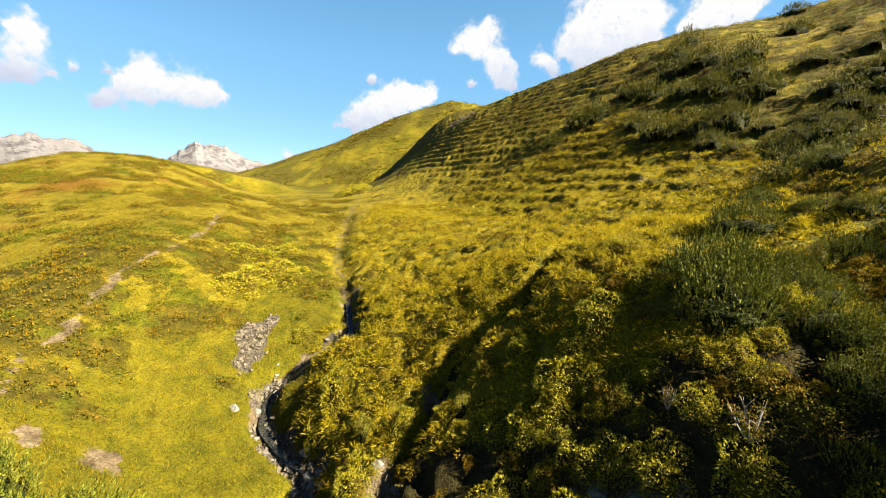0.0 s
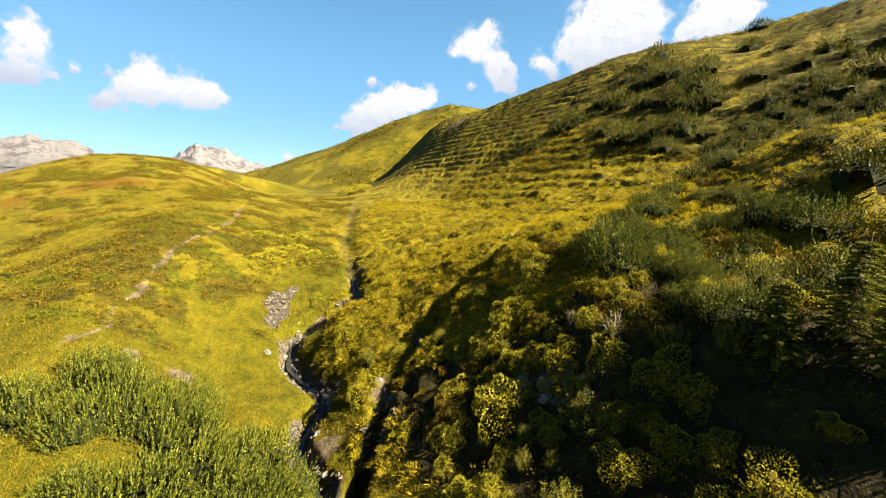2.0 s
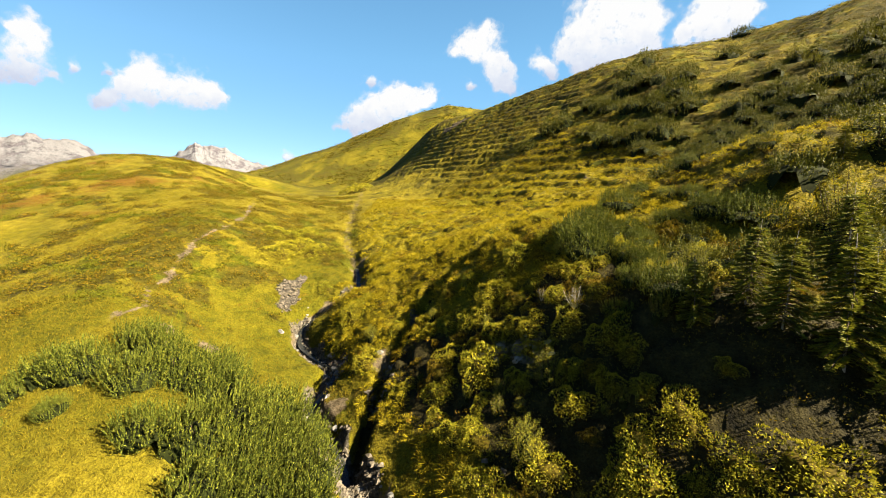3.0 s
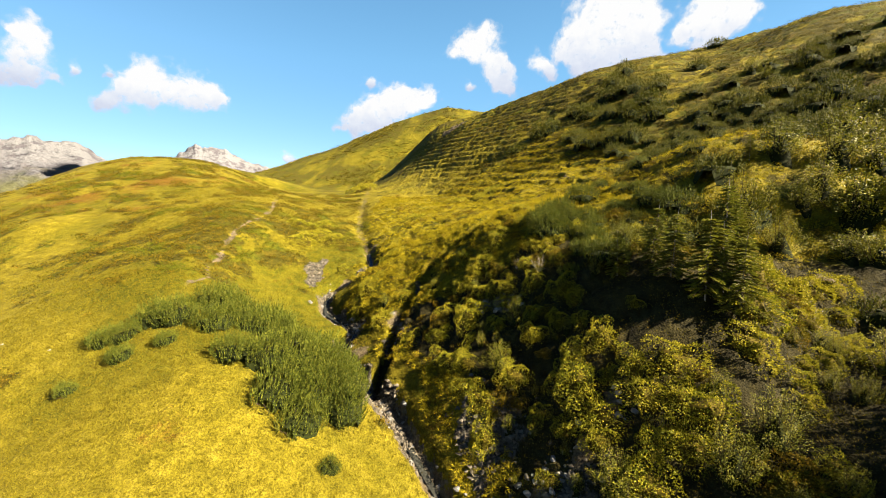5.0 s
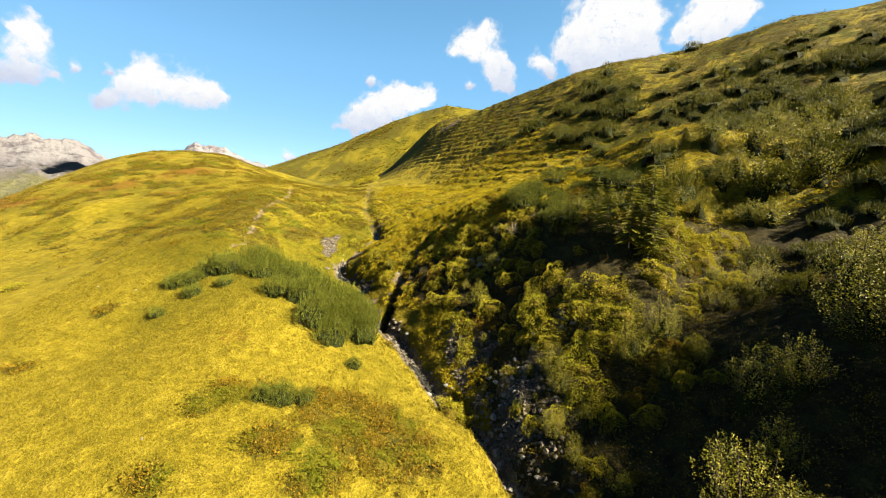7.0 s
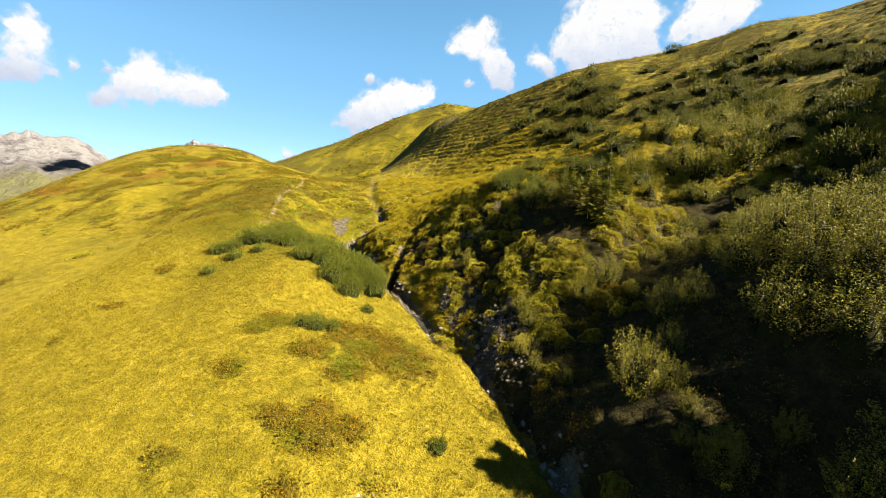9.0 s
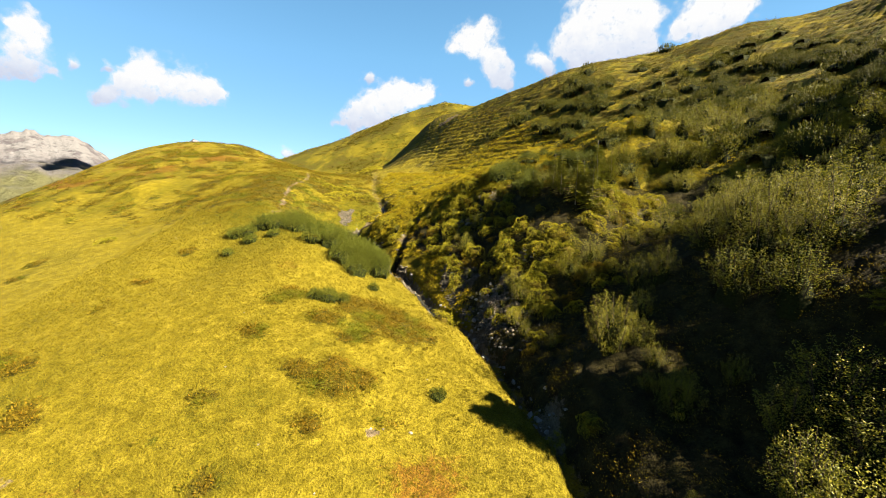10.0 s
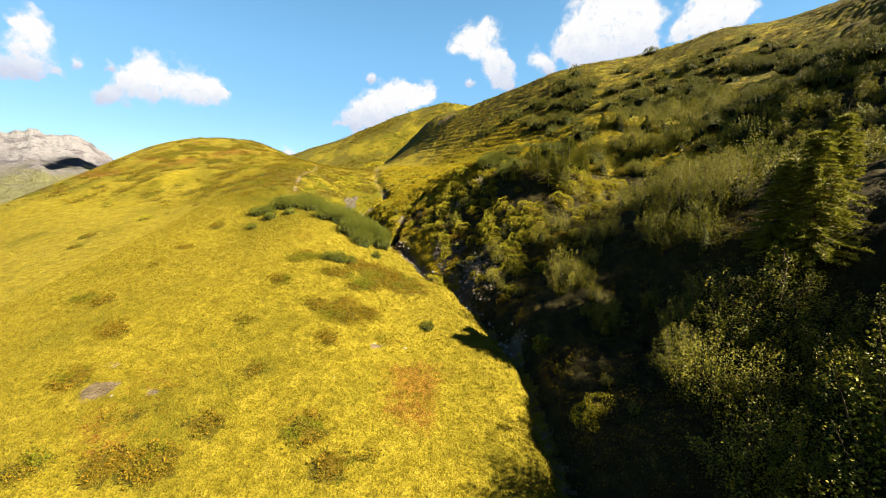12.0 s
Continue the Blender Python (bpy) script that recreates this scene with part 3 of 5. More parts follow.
def cover(x, y):
    """What covers the ground: shares of heath, lush green, rust-red shrubs, litter with shade in its colour, bare soil
    and slate gravel.
    """
    side, off = rough_side(x, y), x - valley_line(y)
    d, _ = away(x, y, STREAM)
    up = ramp(y + 0.25 * x, -6, 10)
    patch = 0.42 + 0.95 * grain(x * 0.8, y, 1.5, 31, 3) + 0.4 * grain(x, y, 6, 32)
    heath = patch * up + (1 - up) * (grain(x, y, 2.6, 33, 3) * 0.8 - 0.12)
    mats = 0.32 * ramp(x + 1.5 * grain(x, y, 4, 39), -12.2, -15.5) * ramp(x, -27, -22) * ramp(y, 10, 13.5) * ramp(y, 33, 28)
    heath = heath + mats
    heath = np.maximum(heath, 0.8 * np.exp(-((x + 1.6) / 4.2) ** 2 - ((y + 6.6) / 2.4) ** 2) + 0.5 * grain(x, y, 1.4, 40))
    for mx, my, high in MOUNDS_MEADOW:
        heath = np.maximum(heath, 0.85 * np.exp(-((x - mx) ** 2 + (y - my) ** 2) / (0.6 + 1.5 * high * high)))
    heath = np.where(side > 0.3, np.maximum(heath - 0.25, 0.45 * ramp(off, 18, 32) * ramp(y, 10, 24) - 0.1 + 0.8 * grain(x, y, 1.2, 36)), heath)
    lawn = np.exp(-((x + 9) ** 2 + (y - 20) ** 2) / 30) + np.exp(-((x + 12) ** 2 + (y - 8) ** 2) / 60)
    heath = heath - 0.5 * ramp(lawn, 0.2, 0.8) * (1 - side)
    # where shade is painted: the lower eastern flank and beyond the stream
    shaded_litter = 0.95 * ramp(off + 0.8 * grain(x, y, 2, 38), -0.5 + 0.7 * ramp(y, -6, -2), 0.7 + 3.5 * ramp(y, -6, 4)) * ramp(y + 0.35 * off, 17, 12) * ramp(y, -60, -40) + 0.35 * grain(x, y, 2.5, 37)
    shaded_litter = np.maximum(shaded_litter, 0.95 * ramp(past_stream(x, y) + 0.5 * grain(x, y, 1.5, 38), -0.6, 0.8) * ramp(y, -4, -8) * ramp(y, -60, -40))
    heath = heath + 0.25 * ramp(off, 18, 30) * ramp(y, 0, 12)
    green = 0.95 * ramp(lawn, 0.05, 0.5) * (1 - side) + 0.8 * np.maximum(grain(x, y, 3.0, 42), 0) * ramp(mats, 0.1, 0.4)
    lush = (grain(x, y, 5.0, 41) * 0.4 + 0.1 + 0.6 * green) * ramp(y, -4, 12)
    rust = grain(x * 0.7, y, 4.0, 51, 3) * 0.9 - 0.12 + 0.5 * np.exp(-((x + 0.5) / 3.0) ** 2 - ((y + 6.8) / 2.0) ** 2) + 0.75 * np.exp(-((x - 2.2) ** 2 / 5 + (y + 18.2) ** 2 / 14))
    far = ramp(y, 78, 100)
    lush = lush + 0.25 * far
    heath = heath * (1 - far) + far * (0.5 + 1.5 * grain(x, y, 11, 34, 5))
    rust = rust * (1 - far) + 0.42 * ramp(x, -22, -36) * ramp(y, 20, 34) * (1 - far)
    near_bed = ramp(y, 25, 21) * ramp(y, -10, -4)
    gravel = ramp(d + 0.6 * grain(x, y, 0.9, 66), 0.85, 0.2) * near_bed * (0.75 + 0.5 * grain(x, y, 2.0, 67))
    gravel = np.maximum(gravel, 0.7 * ramp(off + 1.2 * grain(x, y, 2.0, 68), 6, 3.4) * ramp(off, -0.3, 0.6) * ramp(y, 6, 2) * ramp(y, -10, -7) * (0.7 + 0.6 * grain(x, y, 1.4, 69)))
    for bx, by, reach in SCREE:
        gravel = np.maximum(gravel, 0.95 * ramp(np.hypot(x - bx, (y - by) * 0.7) + 0.5 * reach * grain(x, y, 1.0, 70), reach * 1.1, reach * 0.3))
    upland = np.clip(ramp(y + 0.2 * x, 0, 14) * (0.75 + 0.5 * grain(x, y, 9, 35)) * (1 - 0.8 * ramp(lawn, 0.1, 0.6)), 0, 1)
    bare = ramp(d + 0.5 * grain(x, y, 1.0, 61), 0.75, 0.3) * (0.45 + 0.55 * ramp(y, 26, 20) * ramp(y, -9, -3))
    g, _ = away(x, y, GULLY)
    # the crack of the gully is darkened too, in place of its shade
    shaded_litter = np.maximum(shaded_litter, 0.9 * ramp(g + 0.2 * grain(x, y, 0.7, 62), 0.5, 0.15))
    t, _ = away(x, y, TRAIL)
    bare = np.maximum(bare, ramp(t + 0.3 * grain(x, y, 0.9, 63), 0.38, 0.05) * (0.72 + 0.5 * grain(x, y, 1.6, 65)) * ramp(y, 44, 32))
    for bx, by, reach in BARE:
        bare = np.maximum(bare, 0.95 * ramp(np.hypot(x - bx, y - by) + 0.5 * reach * grain(x, y, 1.2, 64), reach * 1.1, reach * 0.15))
    return dict(upland=upland, shaded_litter=shaded_litter, heath=heath, lush=lush, rust=rust, bare=bare, gravel=gravel)


def mesh_of(name, verts, faces, material, smooth=False):
    me = bpy.data.meshes.new(name)
    me.from_pydata(verts.tolist() if hasattr(verts, "tolist") else verts, [], faces.tolist() if hasattr(faces, "tolist") else faces)
    me.materials.append(material)
    if smooth:
        me.polygons.foreach_set("use_smooth", [True] * len(me.polygons))
    me.update()
    return me


def sheet(name, gx, gy, height, material):
    X, Y = np.meshgrid(gx, gy)
    x, y = X.ravel(), Y.ravel()
    z = height(x, y)
    n, m = len(gx), len(gy)
    q = (np.arange(m - 1)[:, None] * n + np.arange(n - 1)[None, :]).ravel()
    return mesh_of(name, np.stack([x, y, z], 1), np.stack([q, q + 1, q + n + 1, q + n], 1), material, True)


def lines(*runs, reach=4200.0):
    """Grid lines through runs of (start, end, spacing), then ever wider apart on both sides out to the reach."""
    at = np.concatenate([np.arange(a, b, gap) for a, b, gap in runs])
    side, gap, far = [], runs[-1][2], 0.0
    while far < reach:
        gap *= 1.12
        far += gap
        side.append(far)
    side = np.array(side)
    return np.concatenate([(at[0] - side)[::-1], at, at[-1] + side])


def build_ground():
    gx = lines((-70, -34, 0.8), (-34, -12, 0.35), (-12, 17, 0.2), (17, 30, 0.35), (30, 72, 0.6))
    gy = lines((-31, 8, 0.35), (8, 42, 0.2), (42, 102, 0.6))
    me = sheet("ground", gx, gy, ground, MEADOW)
    X, Y = np.meshgrid(gx, gy)
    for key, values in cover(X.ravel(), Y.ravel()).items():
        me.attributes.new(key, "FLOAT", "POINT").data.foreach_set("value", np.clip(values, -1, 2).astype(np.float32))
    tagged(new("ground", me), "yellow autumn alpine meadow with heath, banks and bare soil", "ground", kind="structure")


def build_stream():
    pts = []
    for (ax, ay), (bx, by) in zip(STREAM[4:19], STREAM[5:20]):
        for t in np.arange(0, 1, 0.2):
            pts.append((ax + (bx - ax) * t, ay + (by - ay) * t))
    p = np.array(pts)
    for _ in range(2):
        p[1:-1] = (p[:-2] + 2 * p[1:-1] + p[2:]) / 4
    tang = np.gradient(p, axis=0)
    side = np.stack([-tang[:, 1], tang[:, 0]], 1) / np.linalg.norm(tang, axis=1)[:, None]
    z = np.minimum.accumulate(ground(p[:, 0], p[:, 1]) + 0.12)
    wide = 0.17 + 0.1 * grain(p[:, 0], p[:, 1], 1.5, 71)
    rows = [np.column_stack([p + side * (wide * k)[:, None], z - 0.02 * abs(k)]) for k in (-1, -0.4, 0.4, 1)]
    verts = np.stack(rows, 1).reshape(-1, 3)
    q = (np.arange(len(p) - 1)[:, None] * 4 + np.arange(3)[None, :]).ravel()
    tagged(new("water", mesh_of("water", verts, np.stack([q, q + 1, q + 5, q + 4], 1), WATER, True)),
           "narrow dark mountain stream running through a gully", "stream", kind="structure")


def build_mountain(name, label, ridge, seed, foot, far=3400.0):
    """A far range: a crest line (bearing from the start, in degrees west of north, and degrees high) with a rugged flank."""
    ridge = sorted(ridge)
    bear, high = [r[0] for r in ridge], [r[1] for r in ridge]
    a = np.linspace(bear[0], bear[-1], 260)
    top = np.interp(a, bear, high)
    crest = far * np.tan(np.radians(top)) + 12
    tooth = 20 * grain(a * 60, a * 0, 30, seed, 4)
    rows, steps = [], 48
    for k in range(steps + 1):
        s = k / steps                       # 0 at the crest, 1 at the foot
        r = far - 1000 * s
        x, y = -np.sin(np.radians(a)) * r, np.cos(np.radians(a)) * r
        z0 = crest * (1 - s) ** 1.15 + foot * s + tooth * np.exp(-14 * s)
        rib = np.abs(grain(x, y, 420, seed + 3, 5)) + 0.3 * np.abs(grain(x, y + 2.2 * z0, 130, seed + 4, 4))
        z = z0 + (95 * (rib - 0.42)) * np.minimum(1, s * 6) * (1 - s) ** 0.9
        rows.append(np.stack([x, y, np.minimum(z, crest + tooth * np.exp(-14 * s) - 40 * s)], 1))
    back = rows[0] * np.array([1.15, 1.15, 1]) - np.array([0, 0, 500])
    verts = np.stack([back] + rows, 1).reshape(-1, 3)
    n = steps + 2
    q = (np.arange(len(a) - 1)[:, None] * n + np.arange(n - 1)[None, :]).ravel()
    tagged(new(name, mesh_of(name, verts, np.stack([q, q + n, q + n + 1, q + 1], 1), MOUNTAIN, True)), label, "mountain", kind="structure")


def build_cloud(label, puffs, seed):
    """A far heap of vapour: a billowing sheet bounded by puffs (bearing and height in degrees, radius in metres at 2600 m)."""
    far = 2600.0
    b0 = sum(p[0] for p in puffs) / len(puffs)
    h0 = sum(p[1] for p in puffs) / len(puffs)
    m = far * math.pi / 180
    u = np.array([(b0 - p[0]) * m * math.cos(radians(h0)) for p in puffs])
    w = np.array([(p[1] - h0) * m for p in puffs])
    r = np.array([p[2] for p in puffs])
    step = 5.0
    gu = np.arange((u - r).min() - 60, (u + r).max() + 60, step)
    gw = np.arange((w - r).min() - 60, (w + r).max() + 60, step)
    U, W = np.meshgrid(gu, gw)
    su, sw = U + 34 * grain(U, W, 70, seed + 7, 5), W + 30 * grain(U + 500, W, 60, seed + 9, 5)
    full = np.full(U.shape, -0.38)
    for a, c, k in zip(u, w, r):
        full = full + np.exp(-((su - a) ** 2 + ((sw - c) * np.where(sw < c, 1.35, 1.0)) ** 2) / (1.32 * k) ** 2)
    full = np.minimum(full, 0.7) + 0.42 * grain(U, W, 52, seed + 3, 5)
    lump = np.sqrt(np.clip(full, 0, 1)) * 46 + 9 * grain(U, W, 30, seed + 5, 4)
    b, h = radians(b0), radians(h0)
    mid = np.array([-math.sin(b) * math.cos(h), math.cos(b) * math.cos(h), math.sin(h)]) * far
    side = np.array([math.cos(b), math.sin(b), 0.0])
    up = np.cross(side, mid / far)
    verts = mid + U.ravel()[:, None] * side + W.ravel()[:, None] * up - lump.ravel()[:, None] * mid / far
    n, rows = len(gu), len(gw)
    q = (np.arange(rows - 1)[:, None] * n + np.arange(n - 1)[None, :]).ravel()
    dense = full.ravel()
    q = q[np.maximum(np.maximum(dense[q], dense[q + 1]), np.maximum(dense[q + n], dense[q + n + 1])) > -0.2]
    me = mesh_of("cloud", verts, np.stack([q, q + 1, q + n + 1, q + n], 1), CLOUD, True)
    me.attributes.new("dense", "FLOAT", "POINT").data.foreach_set("value", dense.astype(np.float32))
    me.attributes.new("rise", "FLOAT", "POINT").data.foreach_set("value", ((W.ravel() - w.min()) / (np.ptp(w) + 2 * r.mean())).astype(np.float32))
    tagged(new("cloud", me), label, "cloud", "clouds over the ridge")


build_ground()
build_stream()
build_mountain("mountain_west", "distant snow-patched grey limestone massif above green slopes",
               [(72, 1.0), (62, 3.2), (54, 4.2), (51, 4.6), (48.9, 5.1), (47.1, 5.7), (46, 5.4), (44.8, 5.3), (43.7, 5.5), (42.8, 5.0),
                (42, 4.3), (40.7, 3.0), (38, 1.2), (34, 0.2)], 5, -160)
build_mountain("mountain_north", "distant pale pointed rocky peak with light snow",
               [(40, 0.5), (37.3, 2.8), (35.6, 3.9), (34.4, 4.9), (33.5, 5.5), (32.8, 6.1), (32.3, 5.8), (31.3, 5.8), (29.7, 5.6), (28.3, 4.7),
                (27.1, 4.2), (25.1, 3.7), (21.7, 2.9), (17, 1.5)], 15, -160, 4300.0)
for seed, (label, puffs) in enumerate([
        ("ragged white cloud in small torn heaps", [(45.8, 15.9, 46), (46.6, 14.7, 42), (46.6, 13.0, 50), (48.0, 11.1, 42), (46.5, 11.2, 27), (44.9, 11.8, 20), (47.4, 15.6, 18)]),
        ("bright white cumulus cloud with a flat base", [(37.1, 13.4, 54), (38.4, 12.2, 49), (39.6, 10.6, 49), (36.9, 11.2, 59), (35.0, 11.8, 61), (32.9, 12.1, 66), (31.2, 11.7, 54), (30.0, 11.8, 30), (41.1, 9.8, 30)]),
        ("small faint wisp of cloud", [(43.1, 12.6, 26)]),
        ("small faint wisp of cloud", [(40.3, 13.0, 21)]),
        ("small faint wisp of cloud", [(10.9, 15.1, 35)]),
        ("small faint wisp of cloud", [(-2.4, 14.9, 24)]),
        ("white cumulus cloud rising behind the hill", [(12.9, 9.6, 62), (11.3, 11.5, 67), (9.0, 12.3, 78), (7.4, 13.7, 50), (6.2, 12.5, 67), (3.9, 13.3, 56), (2.7, 13.9, 34), (9.8, 10.0, 85), (15.6, 9.2, 28)]),
        ("torn white cloud with a trailing tail", [(-5.0, 21.2, 50), (-2.7, 20.5, 50), (-0.8, 19.4, 45), (-3.9, 19.0, 50), (-6.3, 17.9, 67), (-7.1, 16.6, 48), (-6.7, 14.9, 43), (-8.3, 14.5, 35)]),
        ("small white puff of cloud", [(-11.6, 17.5, 43), (-13.2, 17.0, 37), (-13.9, 16.1, 27)]),
        ("towering bright white cumulus cloud above the slope", [(-21.1, 22.8, 95), (-19.2, 21.3, 98), (-23.1, 21.1, 90), (-24.3, 21.7, 70), (-15.5, 18.8, 62), (-18.0, 18.7, 86), (-21.0, 18.7, 99), (-23.9, 18.9, 82), (-25.5, 18.1, 38), (-18.1, 16.5, 67), (-21.5, 16.5, 75), (-26.5, 16, 48)]),
        ("bright white cumulus cloud above the slope", [(-32.1, 20.8, 66), (-30.6, 19.8, 58), (-33.5, 19.7, 65), (-34.7, 20.0, 38), (-29.4, 18.9, 37), (-32.6, 18.6, 58), (-31, 16.8, 48)]),
        ("small faint wisp of cloud", [(22.4, 5.0, 27), (21.3, 4.5, 22)])]):
    build_cloud(label, puffs, seed)


# ---- plants ----
def unit(v):
    return v / np.maximum(np.linalg.norm(v, axis=-1, keepdims=True), 1e-9)


def blades(p, d, length, width, rng):
    """Thin pointed blades from p along d: one triangle each."""
    side = unit(np.cross(d, rng.normal(size=d.shape)))
    w, n = (side.T * width / 2).T, len(p)
    v = np.stack([p - w, p + w, p + (d.T * length).T], 1).reshape(-1, 3)
    return v, np.arange(3 * n).reshape(n, 3)


def leaves(p, d, length, width, rng):
    """Leaves from p along d: a folded diamond of two triangles each."""
    side = unit(np.cross(d, rng.normal(size=d.shape)))
    up = np.cross(side, d)
    L, w, n = (d.T * length).T, (side.T * width / 2).T, len(p)
    fold = (up.T * width * 0.2).T
    v = np.stack([p, p + L * 0.5 + w + fold, p + L, p + L * 0.5 - w + fold], 1).reshape(-1, 3)
    q = np.arange(n)[:, None] * 4
    return v, np.concatenate([q + np.array([0, 1, 2]), q + np.array([0, 2, 3])])


def tubes(paths, radius, sides=5):
    """Tapered stems along lists of points."""
    vs, fs, at = [], [], 0
    for path, r0 in zip(paths, radius):
        p = np.asarray(path, float)
        t = unit(np.gradient(p, axis=0))
        a = unit(np.cross(t, np.array([0.31, 0.95, 0.11])))
        b = np.cross(t, a)
        for k in range(len(p)):
            r = r0 * (1 - 0.85 * k / (len(p) - 1))
            ang = np.arange(sides) * 2 * np.pi / sides
            vs.append(p[k] + r * (np.cos(ang)[:, None] * a[k] + np.sin(ang)[:, None] * b[k]))
        for k in range(len(p) - 1):
            for j in range(sides):
                i, o = at + k * sides, (j + 1) % sides
                fs.append((i + j, i + o, i + sides + o, i + sides + j))
        at += len(p) * sides
    return np.concatenate(vs), np.array(fs)


def part(name, data, material, parent, label="", smooth=False):
    ob = new(name, mesh_of(name, data[0], data[1], material, smooth))
    ob.parent = parent
    return tagged(ob, label)


def curve(a, b, sag, n=5):
    t = np.linspace(0, 1, n)[:, None]
    return a * (1 - t) + b * t + np.array([0, 0, 1.0]) * sag * (t * (1 - t) * 4)


def leaflets(p, d, length, width, rng):
    """Small leaves from p along d: one broad triangle each."""
    side = unit(np.cross(d, rng.normal(size=d.shape)))
    L, w, n = (d.T * length).T, (side.T * width).T, len(p)
    v = np.stack([p - w * 0.45, p + w * 0.55 + L * 0.3, p + L], 1).reshape(-1, 3)
    return v, np.arange(3 * n).reshape(n, 3)


def heart(top, reach, seed, rings=6, spokes=18):
    """The dense inside of a bush, its shade modelled as a lumpy closed shell under the crown."""
    A, R = np.meshgrid(np.arange(spokes) * 2 * np.pi / spokes, np.linspace(0.04, 1, rings))
    a, q = A.ravel(), R.ravel() * reach
    v = np.stack([q * np.cos(a), q * np.sin(a), top(q * np.cos(a), q * np.sin(a))], 1)
    f = [(j * spokes + i, j * spokes + (i + 1) % spokes, (j + 1) * spokes + (i + 1) % spokes, (j + 1) * spokes + i) for j in range(rings - 1) for i in range(spokes)]
    return v, f + [tuple(range(spokes))]


def pine(seed, material, label, n=230, k=16, broad=0.03, needle=0.07):
    """Dwarf mountain pine: a low heap of domes, bristling with short upright needled shoots. Unit radius."""
    rng = np.random.default_rng(seed)
    thing = tagged(new("mountain_pine"), label, "shrub")
    heaps = 8
    turn, far = np.arange(heaps) * 2.4 + rng.uniform(0, 0.8, heaps), np.sqrt((np.arange(heaps) + 0.2) / heaps) * 0.64
    cx, cy = far * np.cos(turn), far * np.sin(turn)
    wide, high = rng.uniform(0.34, 0.5, heaps), rng.uniform(0.52, 0.8, heaps) * (1 - 0.5 * far)

    def top(x, y):
        d = ((np.asarray(x)[:, None] - cx) ** 2 + (np.asarray(y)[:, None] - cy) ** 2) / wide**2
        return (high * np.sqrt(np.clip(1 - d, 0, 1))).max(1)

    i = rng.choice(heaps, n * 5, p=wide**2 / (wide**2).sum())
    a, c = rng.uniform(0, 2 * np.pi, n * 5), rng.uniform(0.08, 1, n * 5)
    s = np.sqrt(1 - c * c)
    p = np.stack([cx[i] + wide[i] * s * np.cos(a), cy[i] + wide[i] * s * np.sin(a), high[i] * c], 1)
    free = np.flatnonzero(top(p[:, 0], p[:, 1]) < p[:, 2] + 0.05)[:n]
    n, p, a, s = len(free), p[free], a[free], s[free]
    axis = unit(np.stack([0.5 * s * np.cos(a), 0.5 * s * np.sin(a), np.ones(n)], 1) + rng.normal(0, 0.13, (n, 3)))
    base = p * np.array([0.96, 0.96, 0.88]) - axis * 0.07
    long = rng.uniform(0.15, 0.38, n)
    u = rng.uniform(0, 1, (n, k))
    rad = unit(np.cross(axis[:, None, :], rng.normal(size=(n, k, 3))))
    q = base[:, None, :] + axis[:, None, :] * (u * long[:, None])[..., None]
    d = unit(rad * (1.0 - 0.75 * u[..., None] ** 2) + axis[:, None, :] * (0.45 + 0.9 * u[..., None]))
    part("needles", blades(q.reshape(-1, 3), d.reshape(-1, 3), rng.uniform(0.75, 1.25, n * k) * needle, np.full(n * k, broad), rng), material, thing)
    # dark shell that stands in for the shade between the shoots
    part("inner_needles", heart(lambda x, y: np.where(top(x, y) > 0.28, 0.72 * top(x, y) - 0.14, -0.3), 0.75, seed, 7), PINE_INNER_SHADE, thing, smooth=True)
    ends = base[rng.choice(n, 9, replace=False)]
    part("wood", tubes([curve(np.array([e[0] * 0.1, e[1] * 0.1, -0.1]), e, -0.12, 4) for e in ends], [0.03] * 9, 3), BARK, thing)
    return thing


